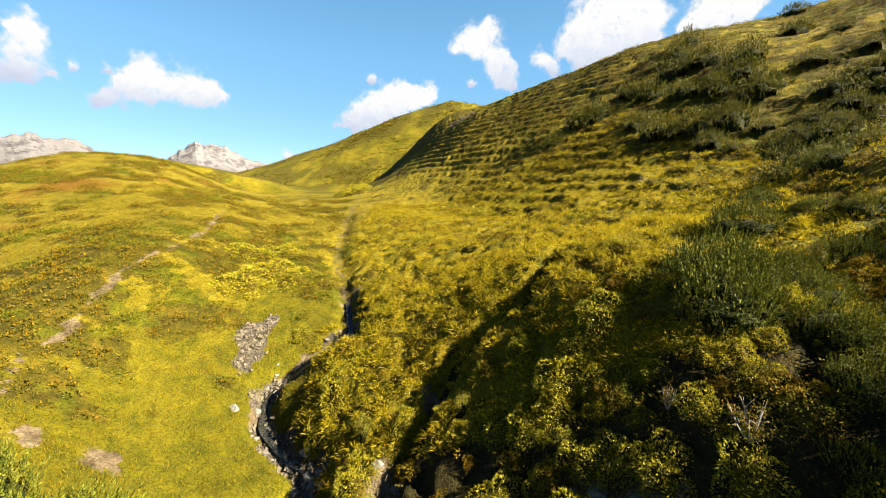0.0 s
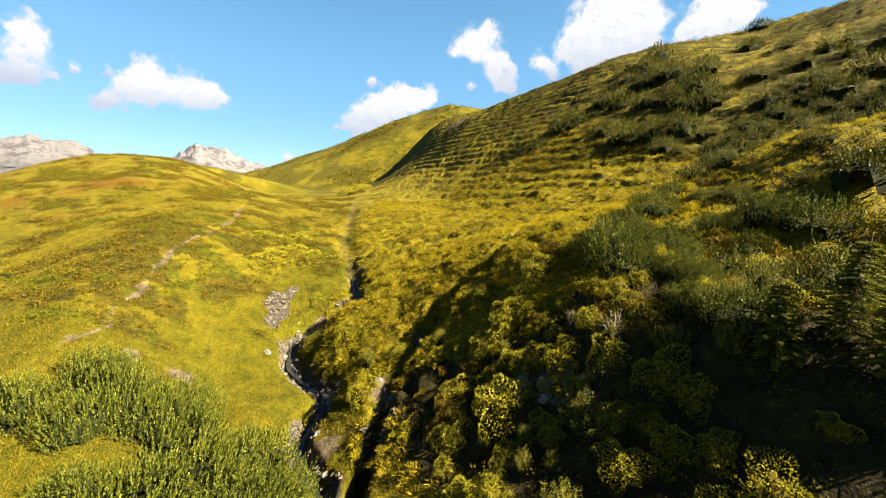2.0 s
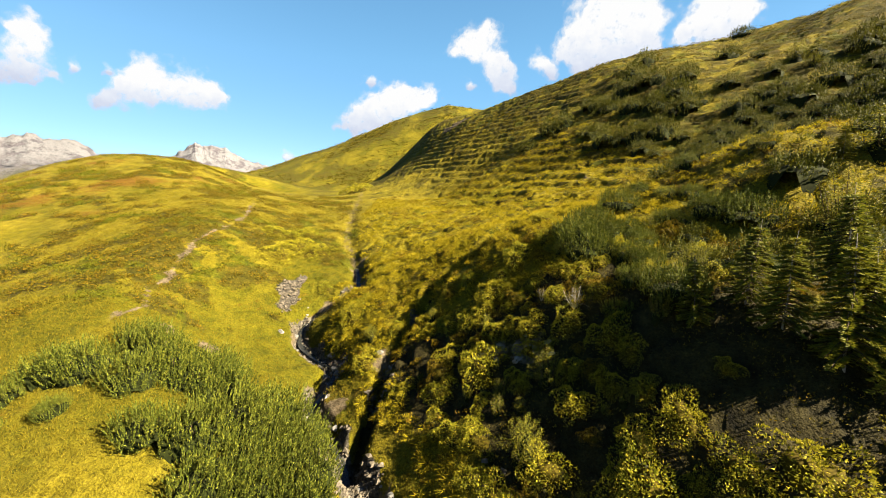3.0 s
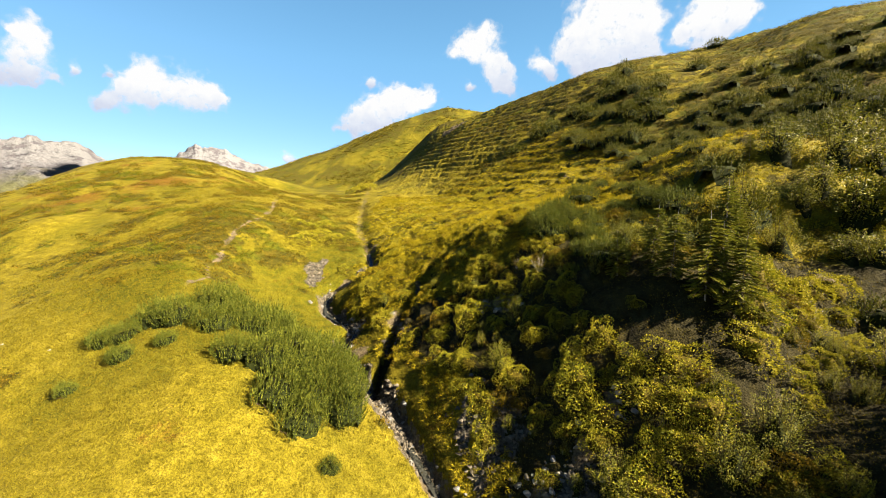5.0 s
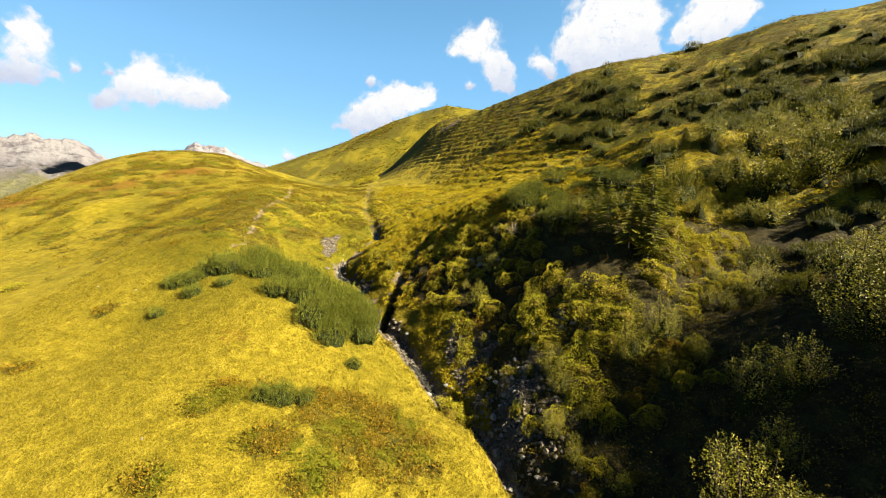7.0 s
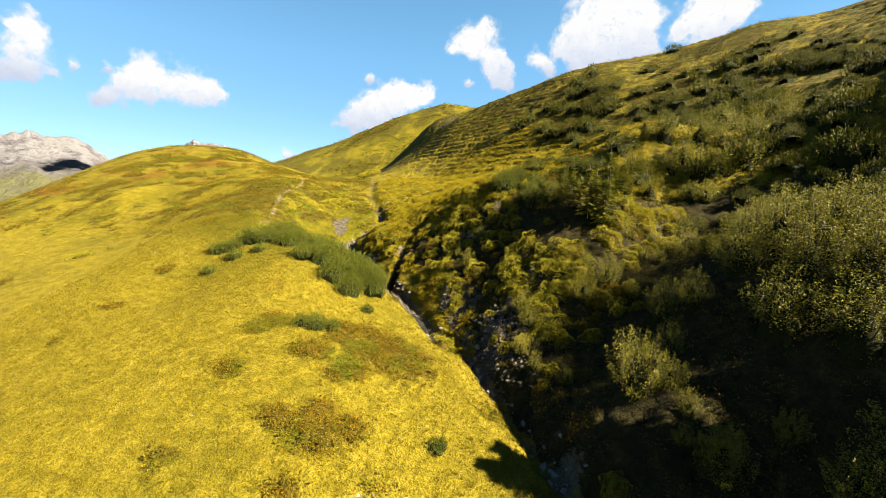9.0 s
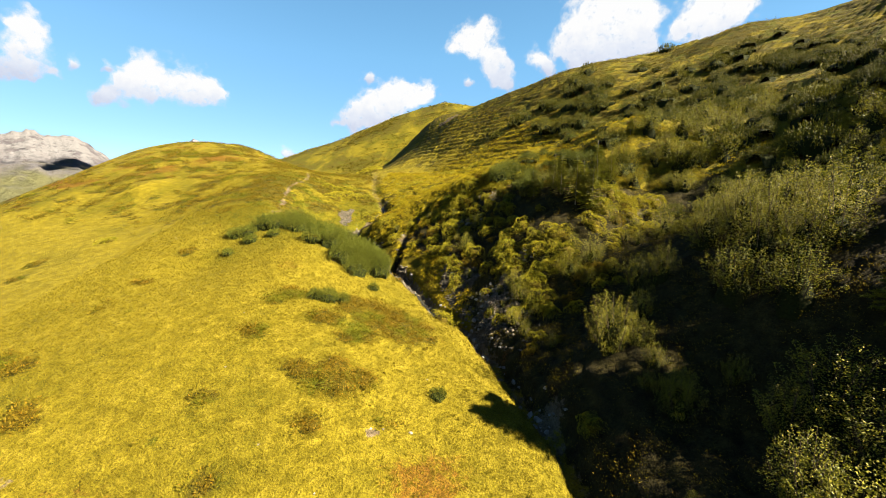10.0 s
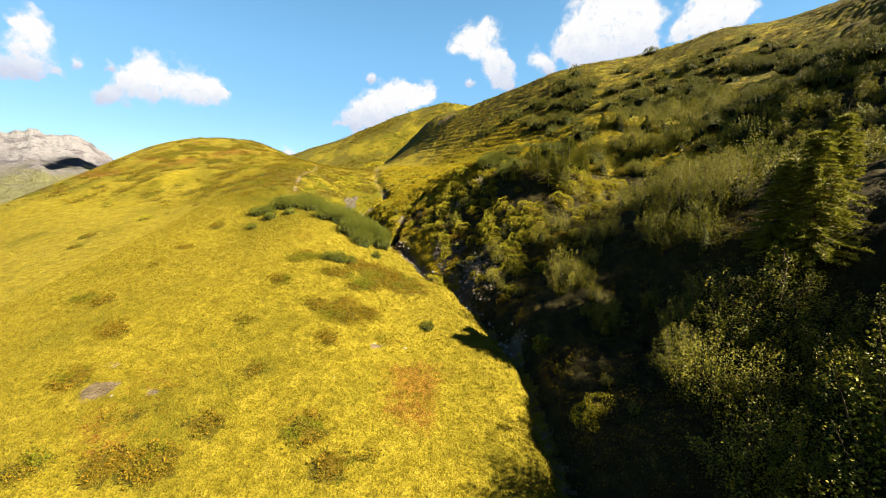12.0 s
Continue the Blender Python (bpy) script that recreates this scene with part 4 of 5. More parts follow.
def alder(seed, material, label, count=3300, size=0.03, kite=True):
    """Green alder: a dense fan of upright leafy plumes on thin stems. Unit height."""
    rng = np.random.default_rng(seed)
    thing = tagged(new("alder_bush"), label, "bush")
    stems = 30
    ang = np.arange(stems) * 2.4 + rng.uniform(0, 0.6, stems)
    out = np.sqrt((np.arange(stems) + 0.5) / stems) * 0.47 * rng.uniform(0.8, 1.15, stems)
    tip = np.stack([out * np.cos(ang), out * np.sin(ang), 1.0 - 1.75 * out**1.5 + rng.uniform(-0.22, 0.06, stems)], 1)
    paths = [curve(np.array([t[0] * 0.3, t[1] * 0.3, -0.06]), t, -0.06 * rng.random(), 4) for t in tip]
    part("wood", tubes(paths[::2], [0.010] * len(paths[::2]), 3), BARK, thing)
    which = rng.integers(0, stems, count)
    u = rng.uniform(0.04, 1.0, count) ** 0.75
    on = u * 3
    P = np.array(paths)
    i = np.clip(on.astype(int), 0, 2)
    p = P[which, i] * (1 - (on - i))[:, None] + P[which, i + 1] * (on - i)[:, None]
    turn = rng.uniform(0, 2 * np.pi, count)
    reach = 0.1 * (1.06 - u**3) * np.sqrt(rng.uniform(0.02, 1.0, count)) + 0.005
    p = p + np.stack([np.cos(turn) * reach, np.sin(turn) * reach, reach * rng.uniform(-0.3, 0.9, count)], 1)
    d = unit(np.stack([np.cos(turn), np.sin(turn), rng.uniform(-0.4, 1.1, count)], 1))
    part("foliage", (leaves if kite else leaflets)(p, d, rng.uniform(0.7, 1.3, count) * size, rng.uniform(0.6, 0.95, count) * size, rng), material, thing)

    # dark core, so that gaps between the leaves look shaded
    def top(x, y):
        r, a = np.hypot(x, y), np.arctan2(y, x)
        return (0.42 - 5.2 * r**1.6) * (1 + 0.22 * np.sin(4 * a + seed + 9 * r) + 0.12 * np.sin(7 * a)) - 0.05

    part("inner_leaves", heart(top, 0.3, seed, 5, 12), ALDER_INNER_SHADE, thing, smooth=True)
    return thing


def mound(seed, material, label, count=1500, size=0.08):
    """A low cushion of dwarf shrub, unit radius: dark twiggy heart, small leaves outside."""
    rng = np.random.default_rng(seed)
    thing = tagged(new("dwarf_shrub"), label, "shrub")

    def top(x, y, r):
        return 0.7 * np.sqrt(np.maximum(1 - r**2, 0)) * (1 + 0.35 * np.sin(4.3 * x + seed) * np.cos(5.1 * y - seed))

    def lobe(a):
        return 1 + 0.2 * np.sin(a * 2 + seed) + 0.18 * np.sin(a * 3 + 1.7 * seed) + 0.1 * np.sin(a * 7)

    ang, r = rng.uniform(0, 2 * np.pi, count), np.sqrt(rng.uniform(0, 1, count))
    x, y = r * lobe(ang) * np.cos(ang), r * lobe(ang) * np.sin(ang)
    p = np.stack([x, y, top(x, y, r) * rng.uniform(0.8, 1.04, count) - 0.02], 1)
    d = unit(np.stack([x * 0.8, y * 0.8, np.full(count, 0.65)], 1) + rng.normal(0, 0.5, (count, 3)))
    part("foliage", leaflets(p, d, rng.uniform(0.7, 1.5, count) * size, rng.uniform(0.5, 0.85, count) * size, rng), material, thing)
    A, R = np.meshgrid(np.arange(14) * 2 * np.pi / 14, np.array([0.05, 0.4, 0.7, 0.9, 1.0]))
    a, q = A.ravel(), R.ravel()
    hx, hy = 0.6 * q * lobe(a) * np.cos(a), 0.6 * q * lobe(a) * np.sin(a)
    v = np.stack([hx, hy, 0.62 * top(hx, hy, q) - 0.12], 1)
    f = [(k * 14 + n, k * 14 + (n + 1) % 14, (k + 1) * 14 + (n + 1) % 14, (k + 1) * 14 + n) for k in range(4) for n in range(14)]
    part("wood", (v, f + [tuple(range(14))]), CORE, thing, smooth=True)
    return thing


def conifer(seed, material, label, name="spruce_tree", droop=0.25, wide=0.26, whorls=15, soft=False):
    """Young conifer: bare pale leader and trunk, whorls of flat needled boughs. Unit height."""
    rng = np.random.default_rng(seed)
    thing = tagged(new(name), label, "tree")
    lean = rng.normal(0, 0.02, 2)
    path = np.array([[lean[0] * t * t + 0.006 * np.sin(9 * t + seed), lean[1] * t * t, -0.03 + 1.03 * t] for t in np.linspace(0, 1, 9)])
    part("trunk", tubes([path], [0.012], 6), BARK if soft else DEADWOOD, thing)
    ps, ds, ls, boughs = [], [], [], []
    for w in range(whorls):
        z = 0.10 + 0.84 * (w + rng.uniform(-0.3, 0.3)) / whorls
        for b in range(7 if soft else 6):
            if rng.random() < 0.12:
                continue
            a = b * 2 * np.pi / 6 + w * 1.1 + rng.uniform(-0.3, 0.3)
            long = wide * (1.02 - z) ** 0.8 * rng.uniform(0.6, 1.15) + 0.02
            start = np.array([np.interp(z, path[:, 2], path[:, 0]), np.interp(z, path[:, 2], path[:, 1]), z])
            out = np.array([np.cos(a), np.sin(a), 0])
            end = start + out * long + np.array([0, 0, -droop * long + 0.12 * long * z])
            line = curve(start, end, 0.05 * long, 4)
            boughs.append(line)
            n = int((90 if soft else 80) + 420 * long)
            t = rng.uniform(0.12, 1, n)
            c = start * (1 - t)[:, None] + end * t[:, None]
            across = np.cross(out, [0, 0, 1.0])
            s = rng.choice([-1, 1], n) * rng.uniform(0.3, 1.0, n)
            d = unit(out * 0.6 + across * s[:, None] + rng.normal(0, 0.5 if soft else 0.2, (n, 3)) + np.array([0, 0, -0.15 if soft else 0.1]))
            ps.append(c + across * (s * 0.12 * long * (1.1 - t))[:, None])
            ds.append(d)
            ls.append(rng.uniform(0.022, 0.042, n) * (0.9 if soft else 1.0))
    p, d, l = np.concatenate(ps), np.concatenate(ds), np.concatenate(ls)
    part("branchwood", tubes(boughs, [0.006] * len(boughs), 3), BARK, thing)
    part("needles", blades(p, d, l, np.full(len(p), 0.008 if soft else 0.010), rng), material, thing)
    return thing


def dead_shrub(seed, label):
    """A bleached, half-bare bush: pale crooked twigs with a few leaves. Unit height."""
    rng = np.random.default_rng(seed)
    thing = tagged(new("withered_shrub"), label, "shrub")
    paths, tips = [], []
    for k in range(14):
        a, o = rng.uniform(0, 6.28), rng.uniform(0.15, 0.5)
        e = np.array([o * np.cos(a), o * np.sin(a), rng.uniform(0.5, 1.0)])
        paths.append(curve(np.array([0, 0, -0.05]), e, -0.1, 6))
        for j in range(4):
            s = paths[k][rng.integers(2, 5)]
            t = s + rng.normal(0, 0.14, 3) + np.array([0, 0, 0.1])
            tips.append((s, t))
    twigs = [curve(s, t, 0.02, 6) for s, t in tips]
    part("wood", tubes(paths + twigs, [0.02] * len(paths) + [0.008] * len(twigs), 4), DEADWOOD, thing)
    ends = np.array([t for _, t in tips])
    p = np.repeat(ends, 9, 0) + rng.normal(0, 0.05, (len(ends) * 9, 3))
    part("foliage", leaves(p, unit(rng.normal(size=p.shape) + np.array([0, 0, 0.6])), np.full(len(p), 0.06), np.full(len(p), 0.04), rng), BILBERRY, thing)
    return thing


class Grove:
    """Plants of one kind: a few grown once, then copied in turn, each with its own turn and size."""

    def __init__(self, makers, group, seed):
        self.makers, self.group, self.rng, self.made = makers, group, random.Random(seed), {}

    def plant(self, x, y, size, sink=0.0, which=None, wide=1.0, lie=0.0):
        k = self.rng.randrange(len(self.makers)) if which is None else which
        z = float(ground([x], [y])[0]) - sink * size
        m = pose(x, y, z, self.rng.uniform(-5, 5), self.rng.uniform(-5, 5), self.rng.uniform(0, 360))
        if lie:                              # lean with the slope it grows on
            e = ground([x + 0.7, x - 0.7, x, x], [y, y, y + 0.7, y - 0.7])
            slope = Vector((-lie * (e[0] - e[1]) / 1.4, -lie * (e[2] - e[3]) / 1.4, 1.0))
            m = Matrix.Translation((x, y, z)) @ Vector((0, 0, 1)).rotation_difference(slope).to_matrix().to_4x4() @ Matrix.Translation((-x, -y, -z)) @ m
        if k not in self.made:
            ob = self.makers[k]()
            ob["group"] = self.group
            self.made[k] = (ob, size)
            ob.matrix_basis = m @ Matrix.Diagonal((size * wide, size * wide, size, 1))
            self.made[k] = (ob, size * wide, size)
            return ob
        ob, sw, sh = self.made[k]
        return copy_thing(ob, m @ Matrix.Diagonal((size * wide / sw, size * wide / sw, size / sh, 1)))


def rock(seed, material, label):
    rng = np.random.default_rng(seed)
    bm = bmesh.new()
    bmesh.ops.create_icosphere(bm, subdivisions=2, radius=1.0)
    cut = [(unit(rng.normal(size=3)), rng.uniform(0.45, 0.85)) for _ in range(9)]
    for v in bm.verts:
        c = np.array(v.co)
        for n, d in cut:
            over = c @ n - d
            if over > 0:
                c = c - n * over
        v.co = Vector(c * np.array([1, 0.75, 0.6])) * (1 + 0.06 * noise.noise(Vector(c) * 3 + Vector((seed, 0, 0))))
    me = bpy.data.meshes.new("stone")
    bm.to_mesh(me)
    bm.free()
    me.materials.append(material)
    return tagged(new("stone", me), label, "stone")


def planted_on(x, y, gap, taken):
    return all((x - a) ** 2 + (y - b) ** 2 > (gap * (g + 1) / 2) ** 2 for a, b, g in taken)


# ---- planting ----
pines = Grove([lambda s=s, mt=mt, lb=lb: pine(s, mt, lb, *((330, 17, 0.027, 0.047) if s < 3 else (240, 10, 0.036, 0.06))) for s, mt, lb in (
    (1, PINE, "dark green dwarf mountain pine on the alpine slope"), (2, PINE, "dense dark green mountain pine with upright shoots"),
    (3, SHADED_PINE, "spreading dwarf pine with candle-like shoots"), (4, SHADED_PINE, "bushy green mountain pine among grass"))], "dwarf pines on the slopes", 11)
alders = Grove([lambda s=s, lb=lb: alder(s, ALDER, lb, *((3900, 0.02, True) if s < 7 else (2300, 0.036, False))) for s, lb in (
    (5, "tall green alder bush with glossy leaves"), (6, "leafy green alder bush on the shaded slope"),
    (7, "upright alder bush turning yellow-green"), (8, "dense alder bush with many thin stems"))], "alder bushes on the slope", 12)
mounds = Grove([lambda s=s, lb=lb: mound(s, BILBERRY, lb) for s, lb in (
    (9, "low olive-green bilberry cushion in the grass"), (10, "rounded dwarf shrub with autumn leaves"),
    (13, "brownish green heath cushion on the bank"), (14, "low rust-tinged dwarf shrub"))], "dwarf shrubs on the hillside", 13)
shrubs = Grove([lambda s=s, lb=lb: mound(s, ALPENROSE, lb) for s, lb in (
    (22, "yellow-green alpine shrub on the steep bank"), (23, "bushy olive-green shrub above the gully"),
    (24, "sunlit yellow-green shrub on the spur"))], "low shrubs on the steep bank", 17)
spruces = Grove([lambda s=s, lb=lb: conifer(s, SPRUCE, lb, whorls=20, wide=0.3, droop=0.3) for s, lb in (
    (15, "young spruce with a pale bare trunk"), (16, "slender young spruce tree on the spur"), (17, "yellow-green young spruce tree"))], "young spruces on the spur", 14)
larches = Grove([lambda s=s: conifer(s, SPRUCE, "soft-needled larch with drooping boughs", "larch_tree", 0.3, 0.27, 26, True) for s in (18, 19)], "larches on the slope", 15)
taken = []
for grove, spots, scale, sink, wide in (
        (pines, PINES_WEST, 1.05, 0.04, 0.68), (pines, PINES_LOW, 1.15, 0.04, 0.72), (pines, PINES_MID, 1.35, 0.05, 0.72), (pines, PINES_HIGH, 1.35, 0.05, 0.72),
        (alders, ALDERS_LOW, 1.0, 0.02, 1.0), (alders, ALDERS_HIGH, 1.0, 0.02, 1.15),
        (mounds, MOUNDS_MEADOW, 0.5, 0.08, 2.4), (shrubs, MOUNDS_VALLEY, 1.0, 0.05, 1.5), (shrubs, MOUNDS_SLOPE, 1.3, 0.0, 0.85), (shrubs, MOUNDS_EAST, 1.25, 0.0, 0.9),
        (spruces, SPRUCES, 1.2, 0.01, 1.0)):
    for x, y, high in spots:
        which = int(x * 7 + y * 3) % 2 + 2 * int(x > 24 if grove is alders else x > 20 or y > 20)
        which = which if grove in (alders, pines) else None
        grove.plant(x, y, high * scale, sink, which, wide, 0.0 if grove is alders or grove is spruces else 0.5 if grove is pines else 1.0)
        taken.append((x, y, high))
for x, y, high in ((22, -7, 4), (23.6, -5.8, 4), (24.6, -7.6, 4), (22.6, -9.2, 4), (24.6, -10.6, 4), (26.2, -6, 4), (27, -9, 4), (22.2, -4.4, 3.6), (24.4, -3.4, 3.6), (23, -12.4, 3.8)):
    alders.plant(x, y, high, 0.02, int(x * 10) % 2, 1.1)
    taken.append((x, y, high))
for x, y, high in ((22.4, -19.4, 7.4), (21.3, -17.8, 5.6), (23.6, -18.4, 6.4)):
    larches.plant(x, y, high)
    taken.append((x, y, high))
dead_shrub(20, "bleached withered shrub with pale twigs").matrix_basis = pose(7.4, 8.2, float(ground([7.4], [8.2])[0])) @ Matrix.Scale(1.3, 4)
dead_shrub(21, "small withered yellow-leaved shrub").matrix_basis = pose(6.2, 9.7, float(ground([6.2], [9.7])[0])) @ Matrix.Scale(0.7, 4)

# the thicket goes on over the eastern slope between the plants placed above
rng = random.Random(77)
for tries in range(2100):
    x, y = rng.uniform(12, 60), rng.uniform(-34, 40)
    off = x - float(valley_line([y])[0])
    if off < 9 + 0.25 * max(y, 0) or (y > 12 and off < 26) or (y > 24 and off < 32) or (y > 36 and off < 45):
        continue
    if not planted_on(x, y, 1.25, taken):
        continue
    if x < 20 and y > -15 and y < 3:
        continue
    thick = float(grain([x], [y], 9, 91)[0])
    if thick < -0.35:
        continue
    if thick > 0.1 or y < -14:
        alders.plant(x, y, rng.uniform(1.8, 3.2), 0.02, rng.choice((0, 1) if x < 22 else (2, 3)), 1.1)
    else:
        pines.plant(x, y, rng.uniform(1.3, 2.4), 0.05, rng.choice((2, 3)), 0.75)
    taken.append((x, y, 1.8))

# the near thicket of alders above the stream
for tries in range(260):
    x, y = rng.uniform(14.9, 24), rng.uniform(-31, -18)
    if not planted_on(x, y, 1.05, taken) or (x < 18 and y < -24.2):
        continue
    alders.plant(x, y, rng.uniform(3.3, 4.2), 0.02, rng.choice((0, 1)), 1.0)
    taken.append((x, y, 1.5))

# more alders; the seven over 5 m stand beyond the view, added for shade
for x, y, high in ((14.5, -26.8, 4.3), (15.2, -27.3, 3.8), (14.3, -30.4, 4.4), (15.3, -22.9, 4.1), (15.2, -21, 3.4), (17.2, -29.2, 6.0), (18.4, -30.4, 6.4), (19.6, -29.4, 6.6), (16.4, -31.4, 5.4), (15, -33, 5.2), (18.9, -27.6, 5.6), (20.8, -28, 6.2), (13.6, -13.6, 1.5), (12.7, -14.6, 1.1), (12.2, -19.6, 0.8), (12.6, -22, 0.8)):
    alders.plant(x, y, high, 0.02, int(x * 10) % 2, 1.0)
    taken.append((x, y, 1.5))

for x, y, high in ((15.2, -7.6, 2.8), (16.5, -8.3, 2.5), (13.6, -15.8, 2.6), (14.4, -10.2, 2.2), (12.9, -9.6, 1.8), (13.4, -12.2, 2.2)):
    alders.plant(x, y, high, 0.02, int(x * 10) % 2, 1.0)
    taken.append((x, y, 1.2))

# low shrubs fill the lower eastern flank and the gully sides
for tries in range(700):
    y = rng.uniform(-9, 14)
    off = rng.uniform(1.6, 20)
    x = float(valley_line([y])[0]) + off
    if x > 15 and y < -2 or y < -6 and off > 4:
        continue                                     # the dark hollow under the alders stays open
    if not planted_on(x, y, 0.75, taken) or float(grain([x], [y], 5, 95)[0]) < -0.55:
        continue
    if rng.random() < (0.45 if y < 4 else 0.25):
        alders.plant(x, y, rng.uniform(0.7, 1.7) * (0.7 if x < 9 else 1.0), 0.02, rng.choice((2, 3)) if y > 9 else rng.choice((0, 1)), rng.uniform(0.7, 1.1))
    else:
        (shrubs if rng.random() < 0.6 else mounds).plant(x, y, rng.uniform(0.4, 1.1) * (0.8 if x < 9 else 1.0), 0.08, wide=rng.uniform(0.7, 1.1), lie=0.8)
    taken.append((x, y, 0.7))

# stones along the stream, on the spur and in the meadow
stones = Grove([lambda s=s, mt=mt, lb=lb: rock(s, mt, lb) for s, mt, lb in (
    (31, STONE, "pale angular stone lying in the turf"), (32, STONE, "pale grey boulder on the slope"), (33, SLATE, "dark grey slate block by the stream"), (34, SLATE, "wet grey stone by the stream"))], "stones in the valley", 16)
for tries in range(170):
    k = rng.randrange(6, len(STREAM) - 6)
    (ax, ay), (bx, by), t = STREAM[k], STREAM[k + 1], rng.random()
    x, y = ax + (bx - ax) * t + rng.gauss(0, 0.42), ay + (by - ay) * t + rng.gauss(0, 0.42)
    stones.plant(x, y, rng.choice((0.12, 0.16, 0.2, 0.28, 0.4)), 0.25, rng.choice((1, 2, 2, 3, 3)))
for cx, cy, reach, count, big in ((3.7, 8.9, 0.7, 8, 0.35), (5.3, 7.9, 0.8, 10, 0.35), (5.8, -1.3, 1.6, 26, 0.25), (7.8, -0.5, 1.4, 18, 0.25), (9, 0, 0.8, 8, 0.3),
                                  (20.3, 2.8, 1.0, 12, 0.25), (-2.3, 12.3, 0.7, 6, 0.3), (8.3, -13.1, 0.6, 7, 0.25)):
    for k in range(count):
        stones.plant(cx + rng.gauss(0, reach * 0.6), cy + rng.gauss(0, reach * 0.6), big * rng.uniform(0.35, 1.1), 0.2, rng.choice((0, 1, 0, 2)))
for x, y, size in ((-23.9, 4.5, 0.2), (-20.6, 3.9, 0.12), (-1.0, -15.8, 0.13), (-0.4, -15.6, 0.1), (0.9, -15.4, 0.16), (-9.3, -13.3, 0.1), (-5.6, -17.5, 0.1), (-10.6, -8.6, 0.09),
                   (-4.1, -11.8, 0.09), (-12.6, -22, 0.14), (-11.2, -21.4, 0.1), (-2.6, -19.2, 0.1), (1.5, -11.4, 0.12)):
    stones.plant(x, y, size, 0.2, 0)


def scatter(name, label, category, count, box, keep, shape, material, seed):
    """One mesh of many small tufts, spread over a box (x0, x1, y0, y1) where keep() lets them grow."""
    g = np.random.default_rng(seed)
    x, y = g.uniform(box[0], box[1], count), g.uniform(box[2], box[3], count)
    ok = keep(x, y, g)
    x, y = x[ok], y[ok]
    v, f = shape(np.stack([x, y, ground(x, y)], 1), g)
    tagged(new(name, mesh_of(name, v, f, material)), label, category, kind="stuff")


def grass_tufts(p, g):
    k = 6
    n = len(p)
    c = np.repeat(p, k, 0) + np.column_stack([g.normal(0, 0.05, n * k), g.normal(0, 0.05, n * k), np.full(n * k, -0.02)])
    d = unit(np.column_stack([g.normal(0, 0.5, n * k), g.normal(0, 0.5, n * k), np.ones(n * k)]))
    return blades(c, d, np.repeat(g.uniform(0.5, 1.3, n), k) * g.uniform(0.09, 0.18, n * k), np.full(n * k, 0.026), g)


def tussock_tufts(p, g):
    k = 38
    n = len(p)
    a, out = g.uniform(0, 6.28, n * k), np.sqrt(g.uniform(0, 1, n * k))
    size = np.repeat(g.uniform(0.14, 0.34, n), k)
    c = np.repeat(p, k, 0) + np.column_stack([np.cos(a) * out * size, np.sin(a) * out * size, size * 0.7 * (1 - out**2) - 0.03])
    d = unit(np.column_stack([np.cos(a) * out * 1.3, np.sin(a) * out * 1.3, 1.05 - 0.9 * out]) + g.normal(0, 0.2, (n * k, 3)))
    return blades(c, d, size * g.uniform(0.5, 1.0, n * k), np.full(n * k, 0.032), g)


def heath_tufts(p, g):
    k = 20
    n = len(p)
    a, out = g.uniform(0, 6.28, n * k), np.sqrt(g.uniform(0, 1, n * k))
    size = np.repeat(g.uniform(0.2, 0.62, n), k)
    c = np.repeat(p, k, 0) + np.column_stack([np.cos(a) * out * size, np.sin(a) * out * size * 0.7, size * 0.62 * (1 - out**2) - 0.02])
    d = unit(np.column_stack([np.cos(a) * out, np.sin(a) * out, np.full(n * k, 0.7)]) + g.normal(0, 0.4, (n * k, 3)))
    return leaflets(c, d, g.uniform(0.09, 0.17, n * k), g.uniform(0.05, 0.09, n * k), g)


def on_meadow(x, y, g):
    c = cover(x, y)
    return (rough_side(x, y) < 0.6) & (past_stream(x, y) < np.where(y < -4, -0.4, 99)) & (np.maximum(c["bare"], c["gravel"]) < 0.4) & (c["heath"] < 0.75) & (c["shaded_litter"] < 0.5)


def on_flank(x, y, g):
    c = cover(x, y)
    off = x - valley_line(y)
    return (rough_side(x, y) > 0.25) & (np.maximum(c["bare"], c["gravel"]) < 0.45) & (off < 34) & (y > -5) & (c["shaded_litter"] < 0.55)


def on_heath(x, y, g):
    c = cover(x, y)
    return (c["heath"] + g.normal(0, 0.08, len(x)) > 0.5) & (np.maximum(c["bare"], c["gravel"]) < 0.3) & (rough_side(x, y) < 0.7)


scatter("grass_tufts", "short yellow autumn grass on the meadow", "grass", 70000, (-27, 11, -29, 12), on_meadow, grass_tufts, GRASS, 1)
scatter("upland_grass", "yellow-green grass on the upper meadow", "grass", 26000, (-34, -2, 10, 45), on_meadow, grass_tufts, GRASS, 2)
scatter("tussocks", "tussocky olive grass on the eastern flank", "grass", 9500, (-9, 34, -5, 48), on_flank, tussock_tufts, TUSSOCK, 3)
scatter("bank_tussocks", "yellow-green tussocks on the steep bank above the stream", "grass", 5200, (-8, 16, -5, 24), on_flank, tussock_tufts, TUSSOCK, 6)
scatter("high_tussocks", "tussocky grass on the upper slope", "grass", 3600, (0, 62, 40, 84), on_flank, tussock_tufts, HIGH_TUSSOCK, 4)
scatter("heath_cushions", "patchy brown-green heath on the western hill", "heath", 19000, (-62, -5, 6, 62), on_heath, heath_tufts, BILBERRY, 5)


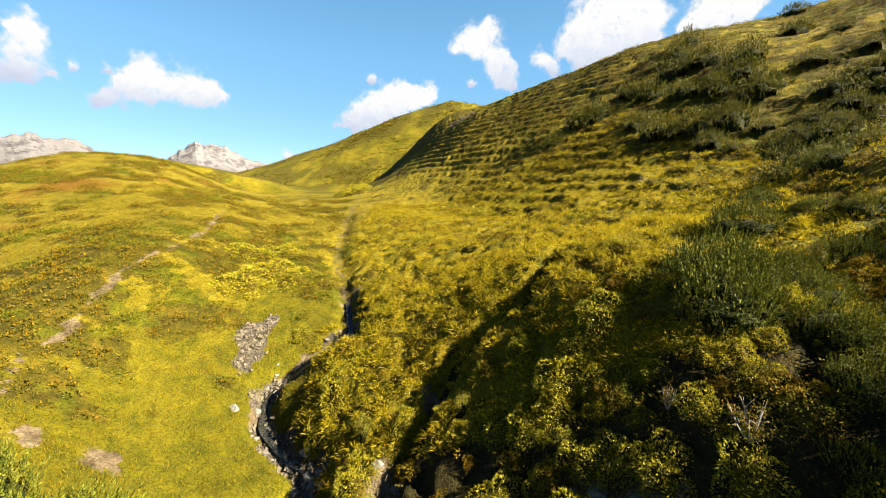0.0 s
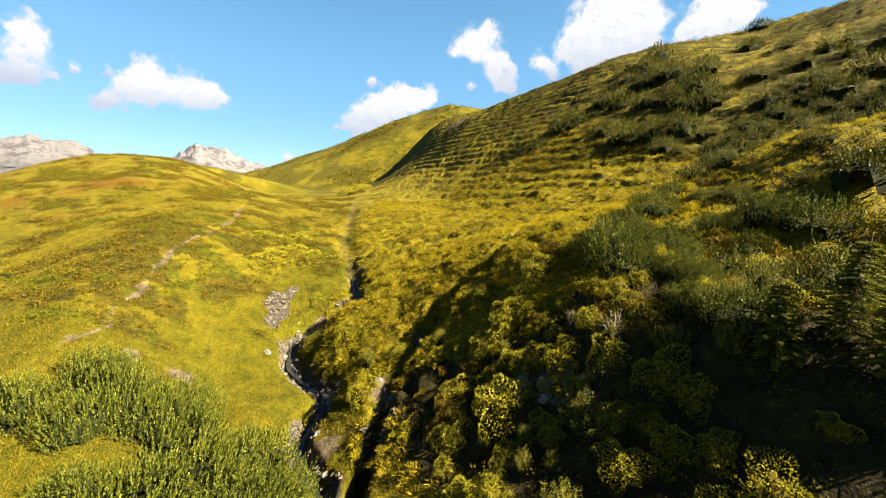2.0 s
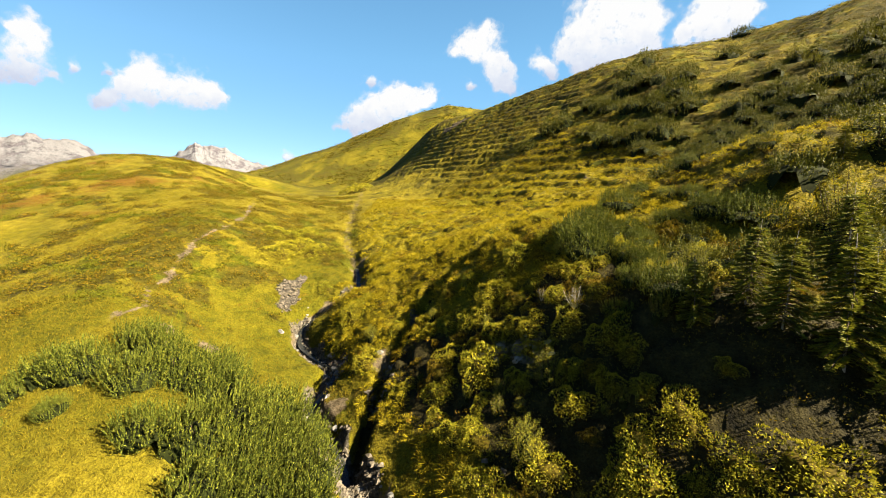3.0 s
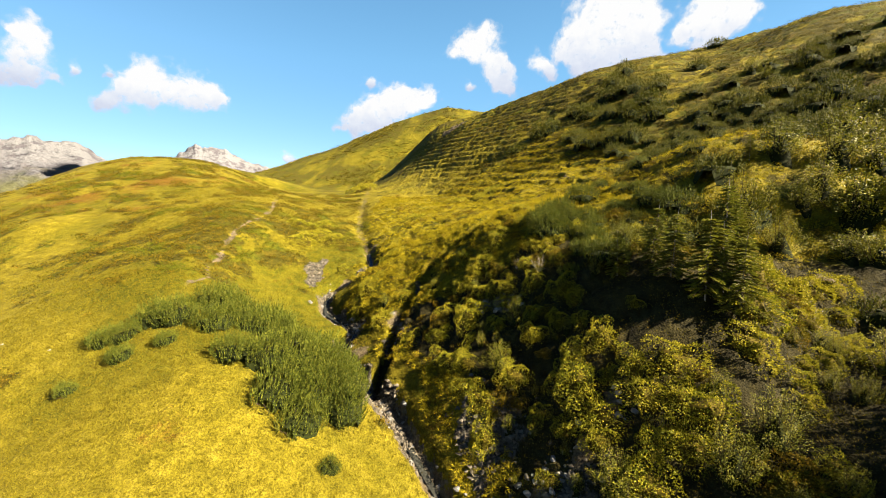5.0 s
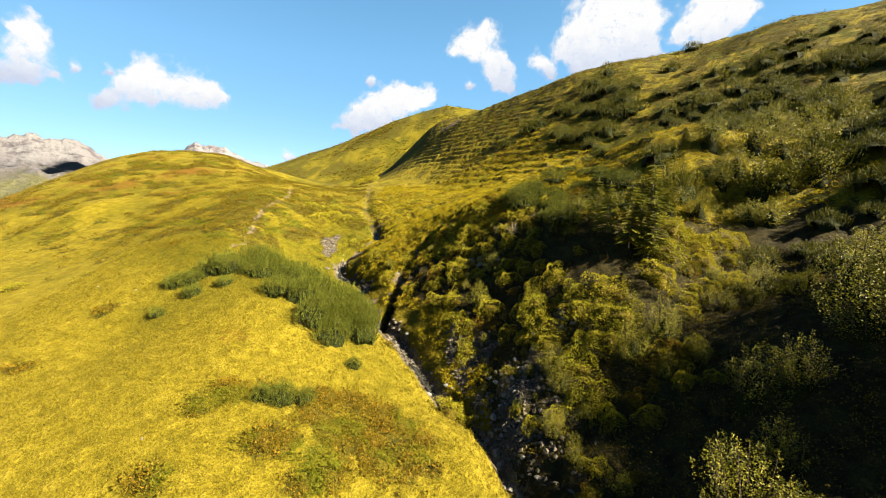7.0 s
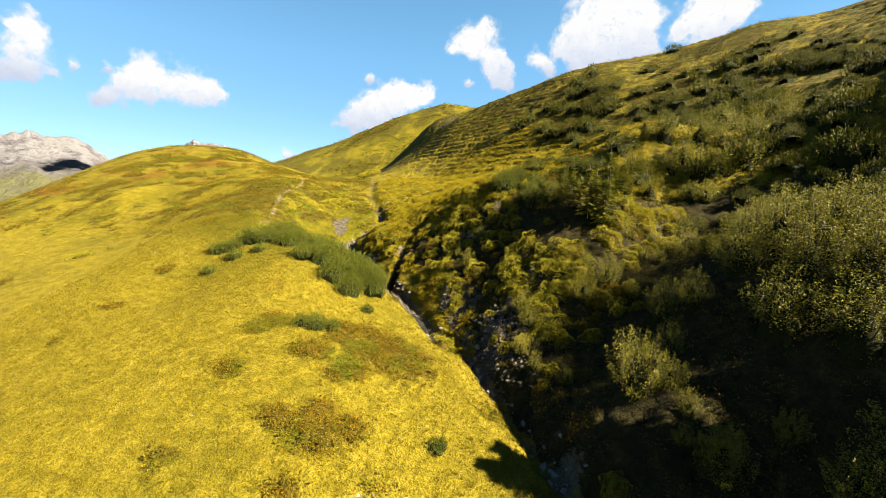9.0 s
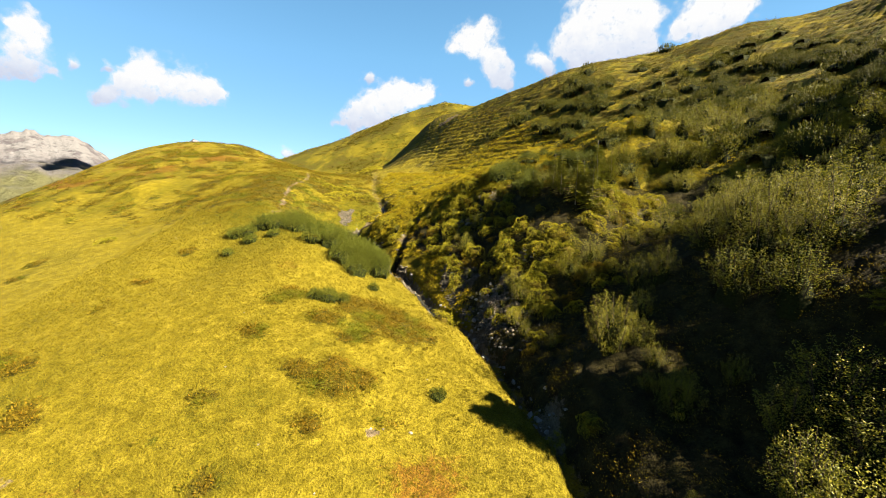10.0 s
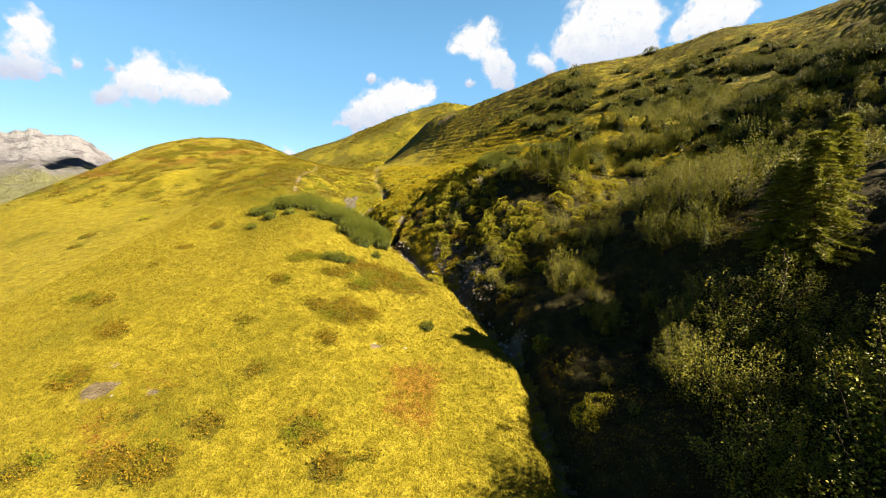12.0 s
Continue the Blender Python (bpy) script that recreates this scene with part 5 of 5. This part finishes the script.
def rubble_pieces(p, g):
    """Small angular stones: a squashed, skewed octahedron each."""
    n = len(p)
    size = g.uniform(0.05, 0.2, n) ** 1.0
    way = np.array([(1, 0, 0), (0, 1, 0), (-1, 0, 0), (0, -1, 0), (0, 0, 0.7), (0, 0, -0.7)], float)
    v = way[None] * g.uniform(0.6, 1.3, (n, 6, 1)) + g.normal(0, 0.18, (n, 6, 3))
    a = g.uniform(0, 6.28, n)
    c, s = np.cos(a)[:, None], np.sin(a)[:, None]
    x, y = v[..., 0] * c - v[..., 1] * s, v[..., 0] * s + v[..., 1] * c
    v = np.stack([x, y, v[..., 2]], 2) * size[:, None, None] + p[:, None, :]
    f = np.array([(0, 1, 4), (1, 2, 4), (2, 3, 4), (3, 0, 4), (1, 0, 5), (2, 1, 5), (3, 2, 5), (0, 3, 5)])
    return v.reshape(-1, 3), (np.arange(n)[:, None, None] * 6 + f[None]).reshape(-1, 3)


def on_gravel(x, y, g):
    return cover(x, y)["gravel"] + g.normal(0, 0.12, len(x)) > 0.5


scatter("rubble", "grey slate rubble along the stream bed", "rubble", 34000, (-13, 13, -11, 24), on_gravel, rubble_pieces, RUBBLE, 7)


def far_clumps(p, g):
    k = 8
    n = len(p)
    a, out = g.uniform(0, 6.28, n * k), np.sqrt(g.uniform(0, 1, n * k))
    size = np.repeat(g.uniform(0.4, 1.1, n) ** 1.3, k)
    c = np.repeat(p, k, 0) + np.column_stack([np.cos(a) * out * size, np.sin(a) * out * size, size * 0.35 * (1 - out**2) - 0.1])
    d = unit(np.column_stack([np.cos(a) * out, np.sin(a) * out, np.full(n * k, 0.6)]) + g.normal(0, 0.4, (n * k, 3)))
    return leaves(c, d, size * g.uniform(0.4, 0.8, n * k), size * g.uniform(0.3, 0.5, n * k), g)


def on_far_hill(x, y, g):
    return (grain(x, y, 22, 97, 4) + g.normal(0, 0.2, len(x)) > 0.02)


def understory(p, g):
    k = 14
    n = len(p)
    a, out = g.uniform(0, 6.28, n * k), np.sqrt(g.uniform(0, 1, n * k))
    size = np.repeat(g.uniform(0.2, 0.6, n), k)
    c = np.repeat(p, k, 0) + np.column_stack([np.cos(a) * out * size, np.sin(a) * out * size, size * 0.6 * (1 - out**2) - 0.02])
    d = unit(np.column_stack([np.cos(a) * out, np.sin(a) * out, np.full(n * k, 0.8)]) + g.normal(0, 0.5, (n * k, 3)))
    return leaflets(c, d, g.uniform(0.06, 0.13, n * k), g.uniform(0.03, 0.07, n * k), g)


def on_shaded_litter(x, y, g):
    c = cover(x, y)
    return (c["shaded_litter"] + g.normal(0, 0.15, len(x)) > 0.55) & (c["gravel"] < 0.5) & (grain(x, y, 1.6, 98) > -0.25)


scatter("understory", "dark low herbs and heath between the bushes", "undergrowth", 7500, (3, 24, -30, 13), on_shaded_litter, understory, DARK_HEATH, 9)
scatter("far_heath", "dark heath and bushes on the far green hill", "heath", 16000, (-130, 40, 165, 266), on_far_hill, far_clumps, DARK_HEATH, 8)


def on_upper_slope(x, y, g):
    off = x - valley_line(y)
    return (off > 20) & (grain(x, y * 1.6, 5, 99, 3) + g.normal(0, 0.12, len(x)) > 0.05)


scatter("slope_heath", "dark brown-green heath on the upper slope", "heath", 6500, (12, 66, 14, 84), on_upper_slope, heath_tufts, DARK_HEATH, 10)


def on_hummocks(x, y, g):
    c = cover(x, y)
    off = x - valley_line(y)
    return (rough_side(x, y) > 0.5) & (off < 36) & (np.maximum(c["bare"], c["gravel"]) < 0.4) & (grain(x, y * 1.4, 2.4, 101, 3) + g.normal(0, 0.1, len(x)) > 0.12)


scatter("meadow_heath", "leafy green and rust-red dwarf heath in the meadow", "heath", 9000, (-24, 7, -27, 6), on_heath, heath_tufts, BILBERRY, 13)
scatter("flank_heath", "brown-green heath between the tussocks of the flank", "heath", 7000, (-9, 34, 6, 52), on_hummocks, heath_tufts, BILBERRY, 12)
